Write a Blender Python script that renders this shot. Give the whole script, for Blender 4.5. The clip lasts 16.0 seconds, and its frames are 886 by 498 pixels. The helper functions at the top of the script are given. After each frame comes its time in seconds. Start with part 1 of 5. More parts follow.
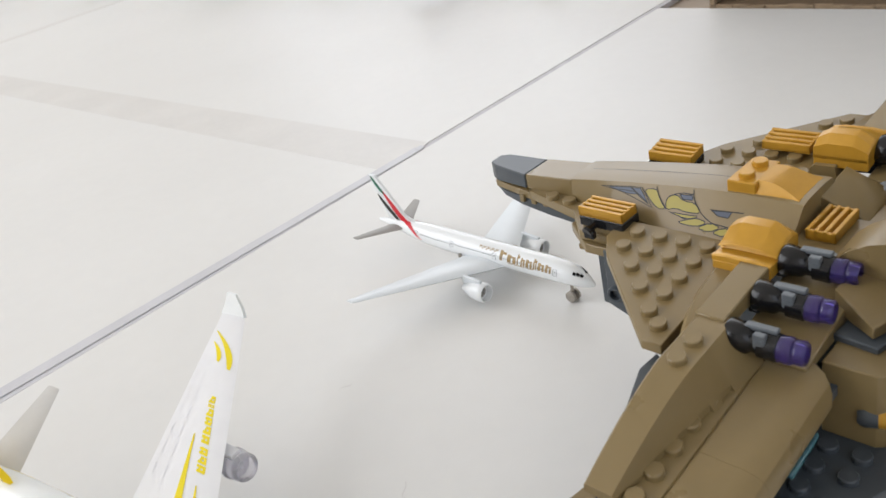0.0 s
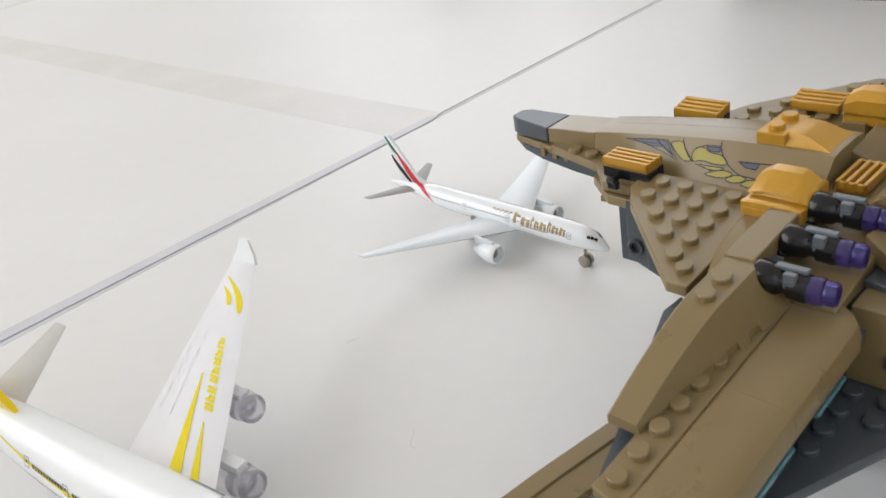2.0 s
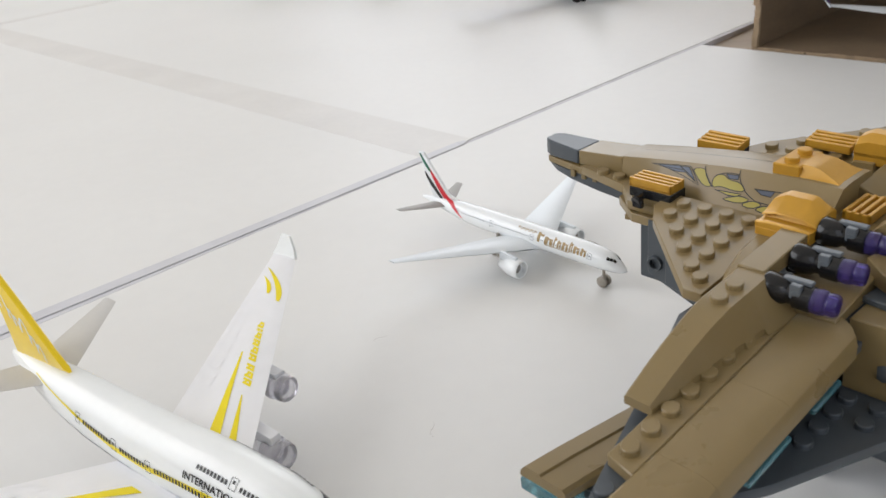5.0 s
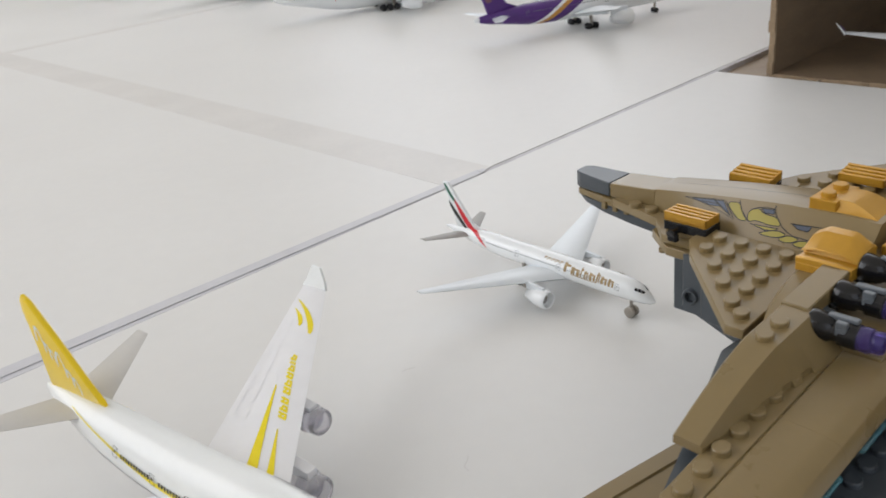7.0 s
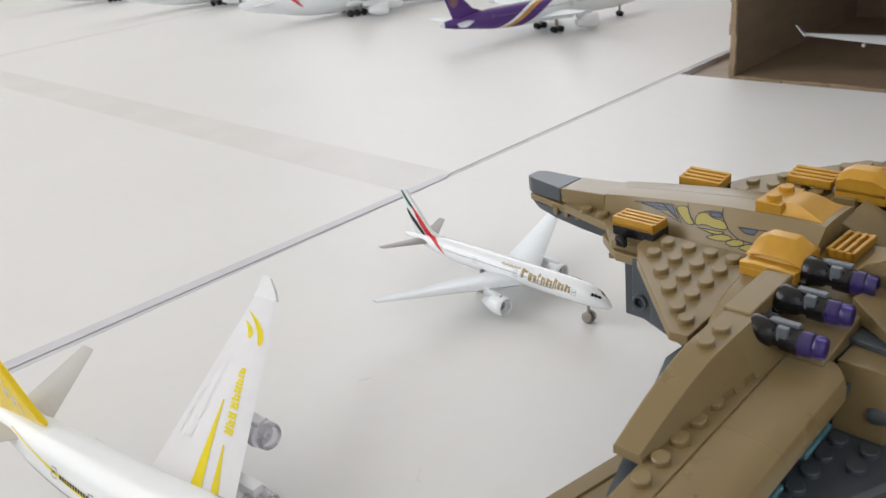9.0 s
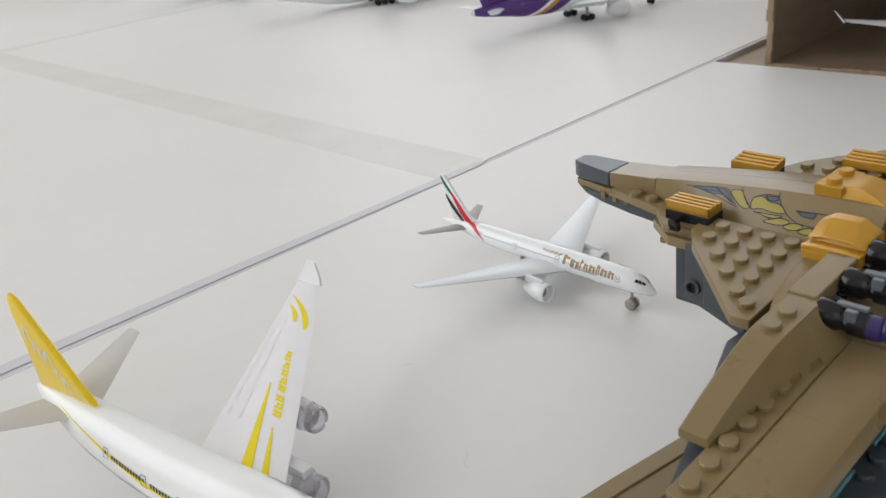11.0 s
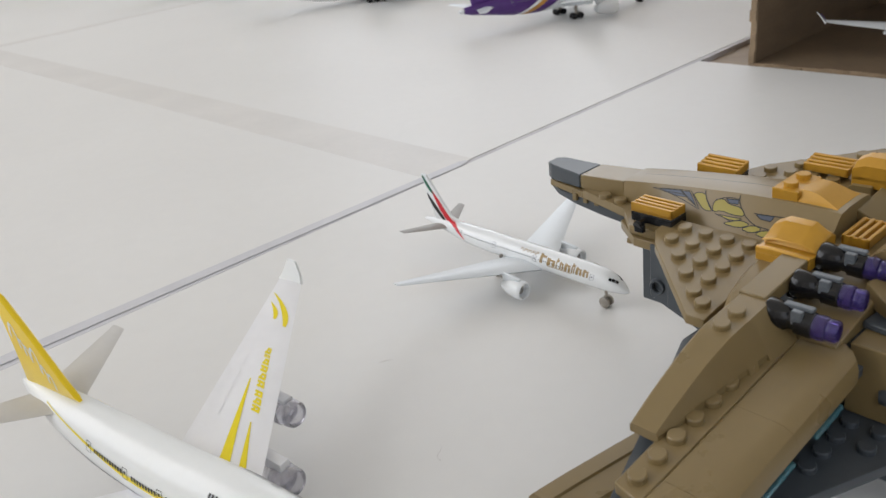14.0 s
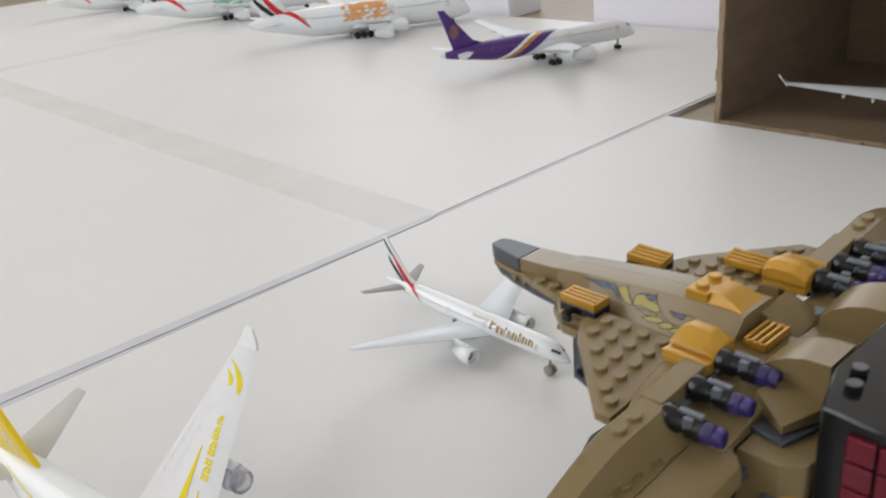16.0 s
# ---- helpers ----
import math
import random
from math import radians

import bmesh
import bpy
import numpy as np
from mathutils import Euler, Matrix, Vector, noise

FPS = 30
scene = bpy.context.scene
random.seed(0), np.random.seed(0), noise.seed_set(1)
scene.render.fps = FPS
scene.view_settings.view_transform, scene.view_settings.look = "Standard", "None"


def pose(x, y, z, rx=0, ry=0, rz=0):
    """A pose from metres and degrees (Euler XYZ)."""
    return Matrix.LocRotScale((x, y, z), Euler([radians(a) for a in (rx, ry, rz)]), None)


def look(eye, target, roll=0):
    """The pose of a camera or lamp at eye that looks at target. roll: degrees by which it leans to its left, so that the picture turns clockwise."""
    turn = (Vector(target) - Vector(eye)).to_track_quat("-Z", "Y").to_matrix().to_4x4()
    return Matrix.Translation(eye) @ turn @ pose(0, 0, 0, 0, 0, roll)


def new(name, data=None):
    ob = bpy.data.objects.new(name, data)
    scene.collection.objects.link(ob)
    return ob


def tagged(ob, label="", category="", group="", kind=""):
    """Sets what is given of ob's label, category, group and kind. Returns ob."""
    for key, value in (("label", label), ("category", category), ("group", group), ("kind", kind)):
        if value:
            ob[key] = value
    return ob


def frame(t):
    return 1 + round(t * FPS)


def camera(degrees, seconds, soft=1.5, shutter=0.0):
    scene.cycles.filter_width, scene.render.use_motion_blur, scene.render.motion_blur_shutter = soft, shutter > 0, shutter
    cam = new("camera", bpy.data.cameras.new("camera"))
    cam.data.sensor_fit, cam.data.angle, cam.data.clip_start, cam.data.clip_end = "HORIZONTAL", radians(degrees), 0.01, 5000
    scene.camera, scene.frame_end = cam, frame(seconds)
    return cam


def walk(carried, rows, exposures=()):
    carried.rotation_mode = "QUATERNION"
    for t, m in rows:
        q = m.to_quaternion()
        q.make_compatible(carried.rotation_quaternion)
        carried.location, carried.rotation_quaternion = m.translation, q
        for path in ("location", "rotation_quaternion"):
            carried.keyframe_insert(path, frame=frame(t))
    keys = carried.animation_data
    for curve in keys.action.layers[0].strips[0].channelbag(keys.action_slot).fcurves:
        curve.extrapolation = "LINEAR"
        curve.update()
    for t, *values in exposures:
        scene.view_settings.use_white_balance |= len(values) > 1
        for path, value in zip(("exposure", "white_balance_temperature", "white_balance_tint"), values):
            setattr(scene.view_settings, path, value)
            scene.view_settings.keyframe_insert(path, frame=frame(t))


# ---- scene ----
cam = camera(55.0, 16.0, shutter=0.35)
cam.data.dof.use_dof, cam.data.dof.focus_distance, cam.data.dof.aperture_fstop = True, 0.33, 36.0
PATH = [
    (0.0, (-0.00086, 0.00865, 0.21547), (-0.00005, 0.27336, 0.07429), -13.46),
    (0.5, (-0.00225, 0.00150, 0.21959), (-0.00355, 0.26674, 0.07943), -13.67),
    (1.0, (-0.00423, 0.00434, 0.20607), (-0.00704, 0.26886, 0.06458), -13.28),
    (1.5, (-0.01097, 0.01139, 0.19829), (-0.01100, 0.27431, 0.05382), -11.74),
    (2.0, (-0.01198, 0.00439, 0.20103), (-0.01019, 0.26817, 0.05816), -10.79),
    (2.5, (-0.01118, -0.00281, 0.20837), (-0.01106, 0.26372, 0.07066), -10.12),
    (3.0, (-0.01561, -0.00877, 0.20093), (-0.01646, 0.25971, 0.06708), -8.91),
    (3.2, (-0.01483, -0.00915, 0.20529), (-0.01611, 0.25948, 0.07175), -8.69),
    (5.3, (-0.02382, -0.02180, 0.20008), (-0.02406, 0.24813, 0.06916), -5.98),
    (5.5, (-0.02488, -0.02195, 0.19715), (-0.02616, 0.24775, 0.06576), -5.46),
    (6.0, (-0.03860, -0.03187, 0.17772), (-0.03993, 0.23756, 0.04578), -2.73),
    (6.3, (-0.04665, -0.03560, 0.16648), (-0.04825, 0.23379, 0.03446), -2.42),
    (6.5, (-0.04996, -0.03697, 0.17661), (-0.05209, 0.23361, 0.04707), -3.59),
    (7.0, (-0.03307, -0.01987, 0.20771), (-0.03316, 0.25327, 0.08364), -6.68),
    (7.5, (-0.02882, -0.02066, 0.20918), (-0.02514, 0.25329, 0.08695), -7.22),
    (8.0, (-0.02841, -0.01619, 0.19869), (-0.02264, 0.25708, 0.07502), -6.60),
    (8.5, (-0.02789, -0.01678, 0.20273), (-0.01938, 0.25612, 0.07841), -6.35),
    (8.7, (-0.02126, -0.01550, 0.20496), (-0.01224, 0.25779, 0.08153), -6.68),
    (10.8, (-0.03334, -0.01894, 0.20713), (-0.03180, 0.25454, 0.08382), -7.64),
    (11.0, (-0.03270, -0.01400, 0.20351), (-0.03226, 0.25854, 0.07813), -7.30),
    (11.5, (-0.02845, -0.01866, 0.20664), (-0.02784, 0.25354, 0.08052), -7.02),
    (12.0, (-0.02391, -0.02093, 0.21063), (-0.02323, 0.25192, 0.08592), -7.50),
    (12.5, (-0.02352, -0.01926, 0.20886), (-0.02251, 0.25314, 0.08316), -7.74),
    (13.0, (-0.02363, -0.01870, 0.20912), (-0.02188, 0.25291, 0.08174), -7.66),
    (13.5, (-0.02504, -0.01931, 0.20856), (-0.02298, 0.25204, 0.08064), -7.62),
    (14.0, (-0.02409, -0.02248, 0.20847), (-0.02267, 0.24921, 0.08127), -7.13),
    (14.5, (-0.02969, -0.02598, 0.20899), (-0.03037, 0.24623, 0.08288), -6.53),
    (15.0, (-0.02847, -0.01976, 0.20126), (-0.02796, 0.25219, 0.07460), -6.46),
    (15.5, (-0.02396, -0.02020, 0.21136), (-0.02109, 0.25177, 0.08478), -6.66),
    (16.0, (-0.00152, -0.03250, 0.23892), (0.00307, 0.24151, 0.11688), -5.51),
]
walk(cam, [(t, look(eye, target, roll)) for t, eye, target, roll in PATH],
     exposures=[(0.0, 0.02), (3.2, -0.06), (5.5, -0.09), (6.5, -0.21), (7.0, -0.24), (7.5, -0.21), (8.0, -0.14), (8.6, -0.10), (10.8, -0.25), (12.5, -0.31), (15.5, -0.28), (16.0, -0.22)])

# ---- light: sky and three added area lamps in assumed window openings of an unseen room ----
world = bpy.data.worlds.new("sky")
scene.world = world
world.use_nodes = True
wn = world.node_tree.nodes
sky = wn.new("ShaderNodeTexSky")
sky.sky_type, sky.sun_disc = 'NISHITA', False
sky.sun_elevation, sky.sun_rotation = radians(40), radians(-60)
world.node_tree.links.new(sky.outputs["Color"], wn["Background"].inputs["Color"])
wn["Background"].inputs["Strength"].default_value = 0.12


def area_light(name, m, width, height, watts, colour):
    data = bpy.data.lights.new(name, "AREA")
    data.shape, data.size, data.size_y, data.energy, data.color = "RECTANGLE", width, height, watts, colour
    lamp = new(name, data)
    lamp.matrix_world = m
    return lamp


DAY = (1.0, 0.987, 0.972)
# No window is in view; these lamps are sited and powered for soft daylight.
area_light("added_light_far", look((0.95, 3.38, 1.5), (0.85, 2.0, 1.35)), 2.7, 1.9, 40, DAY)
area_light("added_light_west", look((-2.43, 0.75, 1.45), (0.0, 0.75, 1.2)), 2.5, 1.9, 50, DAY)
area_light("added_light_behind", look((0.7, -1.73, 1.45), (0.7, 0.0, 1.2)), 2.6, 1.9, 17, DAY)


# ---- materials ----
def material(name, colour, rough=0.5, metal=0.0, vary=0.06, scale=60.0, bump=0.0, bump_scale=400.0, spec=0.5, coat=0.0,
             transmission=0.0, alpha=1.0, second=None, stretch=None, ior=1.45, island=0.0):
    """A surface with a coarse and a fine variation of colour, gloss and relief."""
    mat = bpy.data.materials.new(name)
    mat.use_nodes = True
    nt = mat.node_tree
    b = nt.nodes["Principled BSDF"]
    tc = nt.nodes.new("ShaderNodeTexCoord")
    mp = nt.nodes.new("ShaderNodeMapping")
    nt.links.new(tc.outputs["Object"], mp.inputs["Vector"])
    if stretch:
        mp.inputs["Scale"].default_value = stretch
    coarse = nt.nodes.new("ShaderNodeTexNoise")
    coarse.inputs["Scale"].default_value, coarse.inputs["Detail"].default_value = scale, 5
    fine = nt.nodes.new("ShaderNodeTexNoise")
    fine.inputs["Scale"].default_value, fine.inputs["Detail"].default_value = bump_scale, 3
    for n in (coarse, fine):
        nt.links.new(mp.outputs["Vector"], n.inputs["Vector"])
    add = nt.nodes.new("ShaderNodeMath")
    add.operation = "MULTIPLY_ADD"
    add.inputs[1].default_value = 0.35
    nt.links.new(fine.outputs["Fac"], add.inputs[0])
    nt.links.new(coarse.outputs["Fac"], add.inputs[2])
    ramp = nt.nodes.new("ShaderNodeValToRGB")
    c = np.array(colour)
    d = np.array(second) if second else np.clip(c * (1 + vary), 0, 1)
    ramp.color_ramp.elements[0].position, ramp.color_ramp.elements[1].position = 0.45, 0.9
    ramp.color_ramp.elements[0].color = (*(c if second else c * (1 - vary)), 1)
    ramp.color_ramp.elements[1].color = (*d, 1)
    nt.links.new(add.outputs[0], ramp.inputs["Fac"])
    nt.links.new(ramp.outputs["Color"], b.inputs["Base Color"])
    rr = nt.nodes.new("ShaderNodeMapRange")
    rr.inputs["To Min"].default_value, rr.inputs["To Max"].default_value = max(rough - 0.07, 0.02), min(rough + 0.09, 1)
    nt.links.new(coarse.outputs["Fac"], rr.inputs["Value"])
    nt.links.new(rr.outputs[0], b.inputs["Roughness"])
    b.inputs["Metallic"].default_value, b.inputs["Specular IOR Level"].default_value = metal, spec
    b.inputs["Coat Weight"].default_value, b.inputs["Coat Roughness"].default_value = coat, 0.08
    b.inputs["Transmission Weight"].default_value, b.inputs["IOR"].default_value, b.inputs["Alpha"].default_value = transmission, ior, alpha
    if bump:
        bp = nt.nodes.new("ShaderNodeBump")
        bp.inputs["Strength"].default_value, bp.inputs["Distance"].default_value = bump, 0.0004
        nt.links.new(add.outputs[0], bp.inputs["Height"])
        nt.links.new(bp.outputs["Normal"], b.inputs["Normal"])
    return mat


M = dict(
    board=material("white_laminate", (0.745, 0.742, 0.726), 0.42, vary=0.025, scale=5, bump=0.05, bump_scale=90, spec=0.35),
    board_edge=material("board_edge", (0.53, 0.52, 0.54), 0.6, vary=0.15, scale=80),
    gasket=material("grey_joint_filler", (0.60, 0.60, 0.63), 0.5, vary=0.05, scale=40, bump=0.1),
    tape=material("clear_tape", (0.685, 0.672, 0.65), 0.45, vary=0.05, scale=14, bump=0.15, bump_scale=160),
    floor=material("wood_floor", (0.25, 0.185, 0.125), 0.45, second=(0.36, 0.285, 0.205), scale=9, stretch=(1, 7, 1), bump=0.2),
    wall=material("white_wall", (0.80, 0.79, 0.77), 0.85, vary=0.02, scale=4, bump=0.1),
    card=material("cardboard", (0.175, 0.122, 0.074), 0.85, vary=0.13, scale=22, bump=0.25, bump_scale=220, stretch=(1, 1, 3)),
    card_edge=material("torn_cardboard", (0.30, 0.22, 0.14), 0.9, vary=0.2, scale=90, bump=0.5),
    carton=material("white_carton", (0.78, 0.77, 0.82), 0.5, vary=0.02, scale=9),
    tan=material("dark_tan_plastic", (0.221, 0.160, 0.072), 0.29, vary=0.04, scale=45, bump=0.012, bump_scale=260),
    gold=material("pearl_gold_plastic", (0.50, 0.265, 0.03), 0.30, vary=0.10, scale=60, metal=0.15, bump=0.05),
    dgrey=material("dark_bluish_grey_plastic", (0.062, 0.073, 0.084), 0.32, vary=0.06, scale=50, bump=0.03),
    lgrey=material("light_grey_plastic", (0.19, 0.21, 0.23), 0.32, vary=0.05, scale=50, bump=0.03),
    mgrey=material("mid_grey_plastic", (0.12, 0.135, 0.15), 0.32, vary=0.06, scale=50, bump=0.03),
    black=material("black_plastic", (0.010, 0.010, 0.011), 0.16, vary=0.1, scale=60),
    purple_clear=material("clear_purple_plastic", (0.14, 0.10, 0.44), 0.06, vary=0.05, transmission=0.8, ior=1.5),
    red_clear=material("clear_red_plastic", (0.20, 0.005, 0.022), 0.16, vary=0.1, transmission=0.35, ior=1.5),
    cyan_clear=material("clear_light_blue_plastic", (0.22, 0.52, 0.60), 0.10, vary=0.05, transmission=0.75, ior=1.5),
    olive=material("yellow_olive_print", (0.32, 0.265, 0.035), 0.35, vary=0.05),
    print_grey=material("blue_grey_print", (0.07, 0.085, 0.12), 0.35, vary=0.08),
    ink=material("black_ink", (0.012, 0.012, 0.012), 0.4, vary=0.1),
    toy_white=material("ivory_white_plastic", (0.83, 0.85, 0.845), 0.3, vary=0.02, scale=20, coat=0.08),
    wing_white=material("white_moulded_plastic", (0.83, 0.832, 0.85), 0.35, vary=0.03, scale=30, bump=0.08, bump_scale=120),
    stab_white=material("cloudy_white_plastic", (0.62, 0.61, 0.59), 0.4, vary=0.04, scale=30, transmission=0.1),
    yellow=material("yellow_paint", (0.87, 0.71, 0.015), 0.32, vary=0.04, scale=50),
    fin_yellow=material("yellow_plastic", (0.90, 0.64, 0.015), 0.3, vary=0.04, scale=50, bump=0.05),
    clear=material("clear_plastic", (0.93, 0.92, 0.96), 0.16, vary=0.02, transmission=0.78, ior=1.38),
    glass_black=material("gloss_black_print", (0.01, 0.011, 0.013), 0.12, vary=0.1),
    tyre=material("rubber", (0.02, 0.02, 0.022), 0.7, vary=0.2, scale=80, bump=0.2),
    rim=material("chrome_rim", (0.6, 0.6, 0.6), 0.25, metal=0.9),
    metal_white=material("white_enamel", (0.84, 0.865, 0.88), 0.22, vary=0.02, scale=30, coat=0.2),
    wing_grey=material("pale_grey_enamel", (0.70, 0.74, 0.77), 0.3, vary=0.03, scale=30),
    stab_grey=material("grey_enamel", (0.32, 0.31, 0.29), 0.4, vary=0.06, scale=50),
    gear_metal=material("worn_steel", (0.36, 0.33, 0.29), 0.42, metal=0.5, vary=0.15, scale=200),
    gold_ink=material("gold_ink", (0.36, 0.25, 0.11), 0.4, vary=0.1, scale=200),
    red=material("red_paint", (0.62, 0.015, 0.03), 0.35, vary=0.05),
    green=material("dark_green_paint", (0.01, 0.13, 0.075), 0.35, vary=0.05),
    violet=material("violet_paint", (0.085, 0.03, 0.19), 0.35, vary=0.08),
    amber=material("amber_paint", (0.55, 0.27, 0.06), 0.35, vary=0.08),
    faded_amber=material("faded_amber_print", (0.22, 0.11, 0.13), 0.4, vary=0.2, scale=200),
    orange=material("orange_print", (0.80, 0.27, 0.03), 0.4, second=(0.75, 0.52, 0.3), scale=160),
    green_print=material("green_print", (0.03, 0.30, 0.14), 0.4, second=(0.55, 0.66, 0.55), scale=160),
    crimson=material("crimson_print", (0.50, 0.02, 0.03), 0.35, vary=0.05),
    hair=material("grey_fibre", (0.42, 0.39, 0.37), 0.8),
)
CM = 0.01


# ---- building helpers: all measures below are centimetres ----
def mesh_of(name, bm, mat, smooth=0.0):
    bmesh.ops.recalc_face_normals(bm, faces=bm.faces)
    bmesh.ops.scale(bm, vec=(CM, CM, CM), verts=bm.verts)
    if smooth:
        for fc in bm.faces:
            fc.smooth = True
        for e in bm.edges:
            if len(e.link_faces) == 2 and e.calc_face_angle(0) > radians(smooth):
                e.smooth = False
    data = bpy.data.meshes.new(name)
    bm.to_mesh(data)
    bm.free()
    data.materials.append(mat)
    return data


def part(name, bm, mat, parent, label="", smooth=35.0):
    ob = new(name, mesh_of(name, bm, mat, smooth))
    ob.parent = parent
    return tagged(ob, label)


def thing(name, m, label, category, group=""):
    ob = new(name)
    ob.empty_display_size = 0.02
    ob.matrix_world = m
    return tagged(ob, label, category, group)


def structure(name, bm, mat, label, category):
    return tagged(new(name, mesh_of(name, bm, mat)), label, category, kind="structure")


def place(x, y, z, turn):
    return pose(x * CM, y * CM, z * CM, 0, 0, turn)


def prism(bm, pts, z0, z1, bevel=0.03):
    """An upright prism over the outline pts; z0 and z1 are heights or lists of heights, a corner each."""
    n = len(pts)
    lo = z0 if isinstance(z0, (list, tuple)) else [z0] * n
    hi = z1 if isinstance(z1, (list, tuple)) else [z1] * n
    a = [bm.verts.new((p[0], p[1], h)) for p, h in zip(pts, lo)]
    b = [bm.verts.new((p[0], p[1], h)) for p, h in zip(pts, hi)]
    made = [bm.faces.new(a[::-1]), bm.faces.new(b)]
    for i in range(n):
        made.append(bm.faces.new((a[i], a[(i + 1) % n], b[(i + 1) % n], b[i])))
    if bevel:
        edges = {e for fc in made for e in fc.edges}
        bmesh.ops.bevel(bm, geom=list(edges), offset=bevel, segments=1, affect="EDGES", clamp_overlap=True)
    return bm


def box(bm, x0, x1, y0, y1, z0, z1, bevel=0.03):
    return prism(bm, [(x0, y0), (x1, y0), (x1, y1), (x0, y1)], z0, z1, bevel)


def tube(bm, p, q, r0, r1=None, n=14, caps=True):
    """A round bar from p to q, tapering from r0 to r1."""
    r1 = r0 if r1 is None else r1
    p, q = Vector(p), Vector(q)
    m = (q - p).to_track_quat("Z", "Y").to_matrix()
    rings = []
    for c, r in ((p, r0), (q, r1)):
        rings.append([bm.verts.new(c + m @ Vector((r * math.cos(k * math.tau / n), r * math.sin(k * math.tau / n), 0))) for k in range(n)])
    for k in range(n):
        bm.faces.new((rings[0][k], rings[0][(k + 1) % n], rings[1][(k + 1) % n], rings[1][k]))
    if caps:
        bm.faces.new(rings[0][::-1])
        bm.faces.new(rings[1])
    return bm


def lathe(bm, p, q, profile, n=18):
    """A turned body along p to q: profile rows of (share of the way, radius)."""
    p, q = Vector(p), Vector(q)
    m = (q - p).to_track_quat("Z", "Y").to_matrix()
    last = None
    for s, r in profile:
        c = p.lerp(q, s)
        ring = [bm.verts.new(c + m @ Vector((r * math.cos(k * math.tau / n), r * math.sin(k * math.tau / n), 0))) for k in range(n)]
        if last:
            for k in range(n):
                bm.faces.new((last[k], last[(k + 1) % n], ring[(k + 1) % n], ring[k]))
        else:
            bm.faces.new(ring[::-1])
        last = ring
    bm.faces.new(last)
    return bm


def loft(bm, rings, close=True):
    rows = [[bm.verts.new(v) for v in ring] for ring in rings]
    n = len(rows[0])
    for a, b in zip(rows, rows[1:]):
        for k in range(n):
            bm.faces.new((a[k], a[(k + 1) % n], b[(k + 1) % n], b[k]))
    if close:
        bm.faces.new(rows[0][::-1])
        bm.faces.new(rows[-1])
    return bm


def sheet(bm, grid):
    """A surface through a grid of points, for prints that follow a curved body."""
    rows = [[bm.verts.new(p) for p in row] for row in grid]
    for a, b in zip(rows, rows[1:]):
        for k in range(len(a) - 1):
            bm.faces.new((a[k], a[k + 1], b[k + 1], b[k]))
    return bm


# ---- setting: unseen room shell, floor, boards ----
SEAM = 40.6     # degrees: the joint of the boards
S = Vector((math.cos(radians(SEAM)), math.sin(radians(SEAM)), 0))
N = Vector((-S.y, S.x, 0))


def sn(s, n, z=0.0):
    """A point by its measures along and across the joint."""
    return S * s + N * n + Vector((0, 0, z))


def sn_box(bm, s0, s1, n0, n1, z0, z1, bevel=0.0):
    return prism(bm, [sn(s0, n0)[:2], sn(s1, n0)[:2], sn(s1, n1)[:2], sn(s0, n1)[:2]], z0, z1, bevel)


BT = 0.5        # board thickness
bm = bmesh.new()
box(bm, -240, 240, -170, 345, -8, -BT, 0)
structure("floor", bm, M["floor"], "brown wooden floor under the white boards", "floor")
# Ceiling and walls are never in view; added to enclose and bounce the light.
bm = bmesh.new()
box(bm, -240, 240, -170, 345, 262, 272, 0)
structure("ceiling", bm, M["wall"], "plain white ceiling out of view, added to close the room", "ceiling")


def wall(name, x0, x1, y0, y1, holes=()):
    """An unseen wall with openings for the added lamps; a hole is its span along the wall and its heights."""
    bm = bmesh.new()
    along_x = x1 - x0 > y1 - y0
    a0, a1 = (x0, x1) if along_x else (y0, y1)

    def piece(p, q, z0, z1):
        if along_x:
            box(bm, p, q, y0, y1, z0, z1, 0)
        else:
            box(bm, x0, x1, p, q, z0, z1, 0)
    if holes:
        h0, h1, z0, z1 = holes
        piece(a0, h0, -BT, 262), piece(h1, a1, -BT, 262), piece(h0, h1, -BT, z0), piece(h0, h1, z1, 262)
    else:
        piece(a0, a1, -BT, 262)
    return structure(name, bm, M["wall"], "plain white wall out of view, added to close the room", "wall")


wall("wall_north", -240, 240, 335, 345, (-45, 235, 50, 250))
wall("wall_south", -240, 240, -180, -170, (-65, 205, 45, 245))
wall("wall_west", -250, -240, -180, 345, (-55, 205, 45, 245))
wall("wall_east", 240, 250, -180, 345)

GAP = 0.55      # the open joint between the boards


def board(name, s0, s1, n0, n1, label, lift=0.0):
    ob = thing(name, Matrix(), label, "board", "white boards laid on the floor")
    bm = bmesh.new()
    sn_box(bm, s0, s1, n0, n1, -0.06 + lift, lift, 0.02)
    part("face_sheet", bm, M["board"], ob)
    bm = bmesh.new()
    sn_box(bm, s0 + 0.02, s1 - 0.02, n0 + 0.02, n1 - 0.02, -BT, -0.06 + lift, 0)
    part("core", bm, M["board_edge"], ob, "grey board core at the edge")
    return ob


board("white_board", -3.0, 68.3, -60, 42.45, "large glossy white board carrying the toy planes")
board("white_board", -36, 36, 42.45 + GAP, 151.2, "glossy white board taped to its neighbour")
board("white_board", 36.06, 107, 42.45 + GAP, 151.2, "glossy white board in front of the white cartons")
board("white_board", -36, 36, 151.6, 255, "far white board behind a thin joint")
board("white_board", 36.06, 107, 151.6, 255, "far white board behind a thin joint")
joint = thing("joint_strip", Matrix(), "grey strip in the joint between two white boards", "joint strip")
bm = bmesh.new()
sn_box(bm, 36.9, 107, 42.47, 42.43 + GAP, -BT, -0.04, 0)
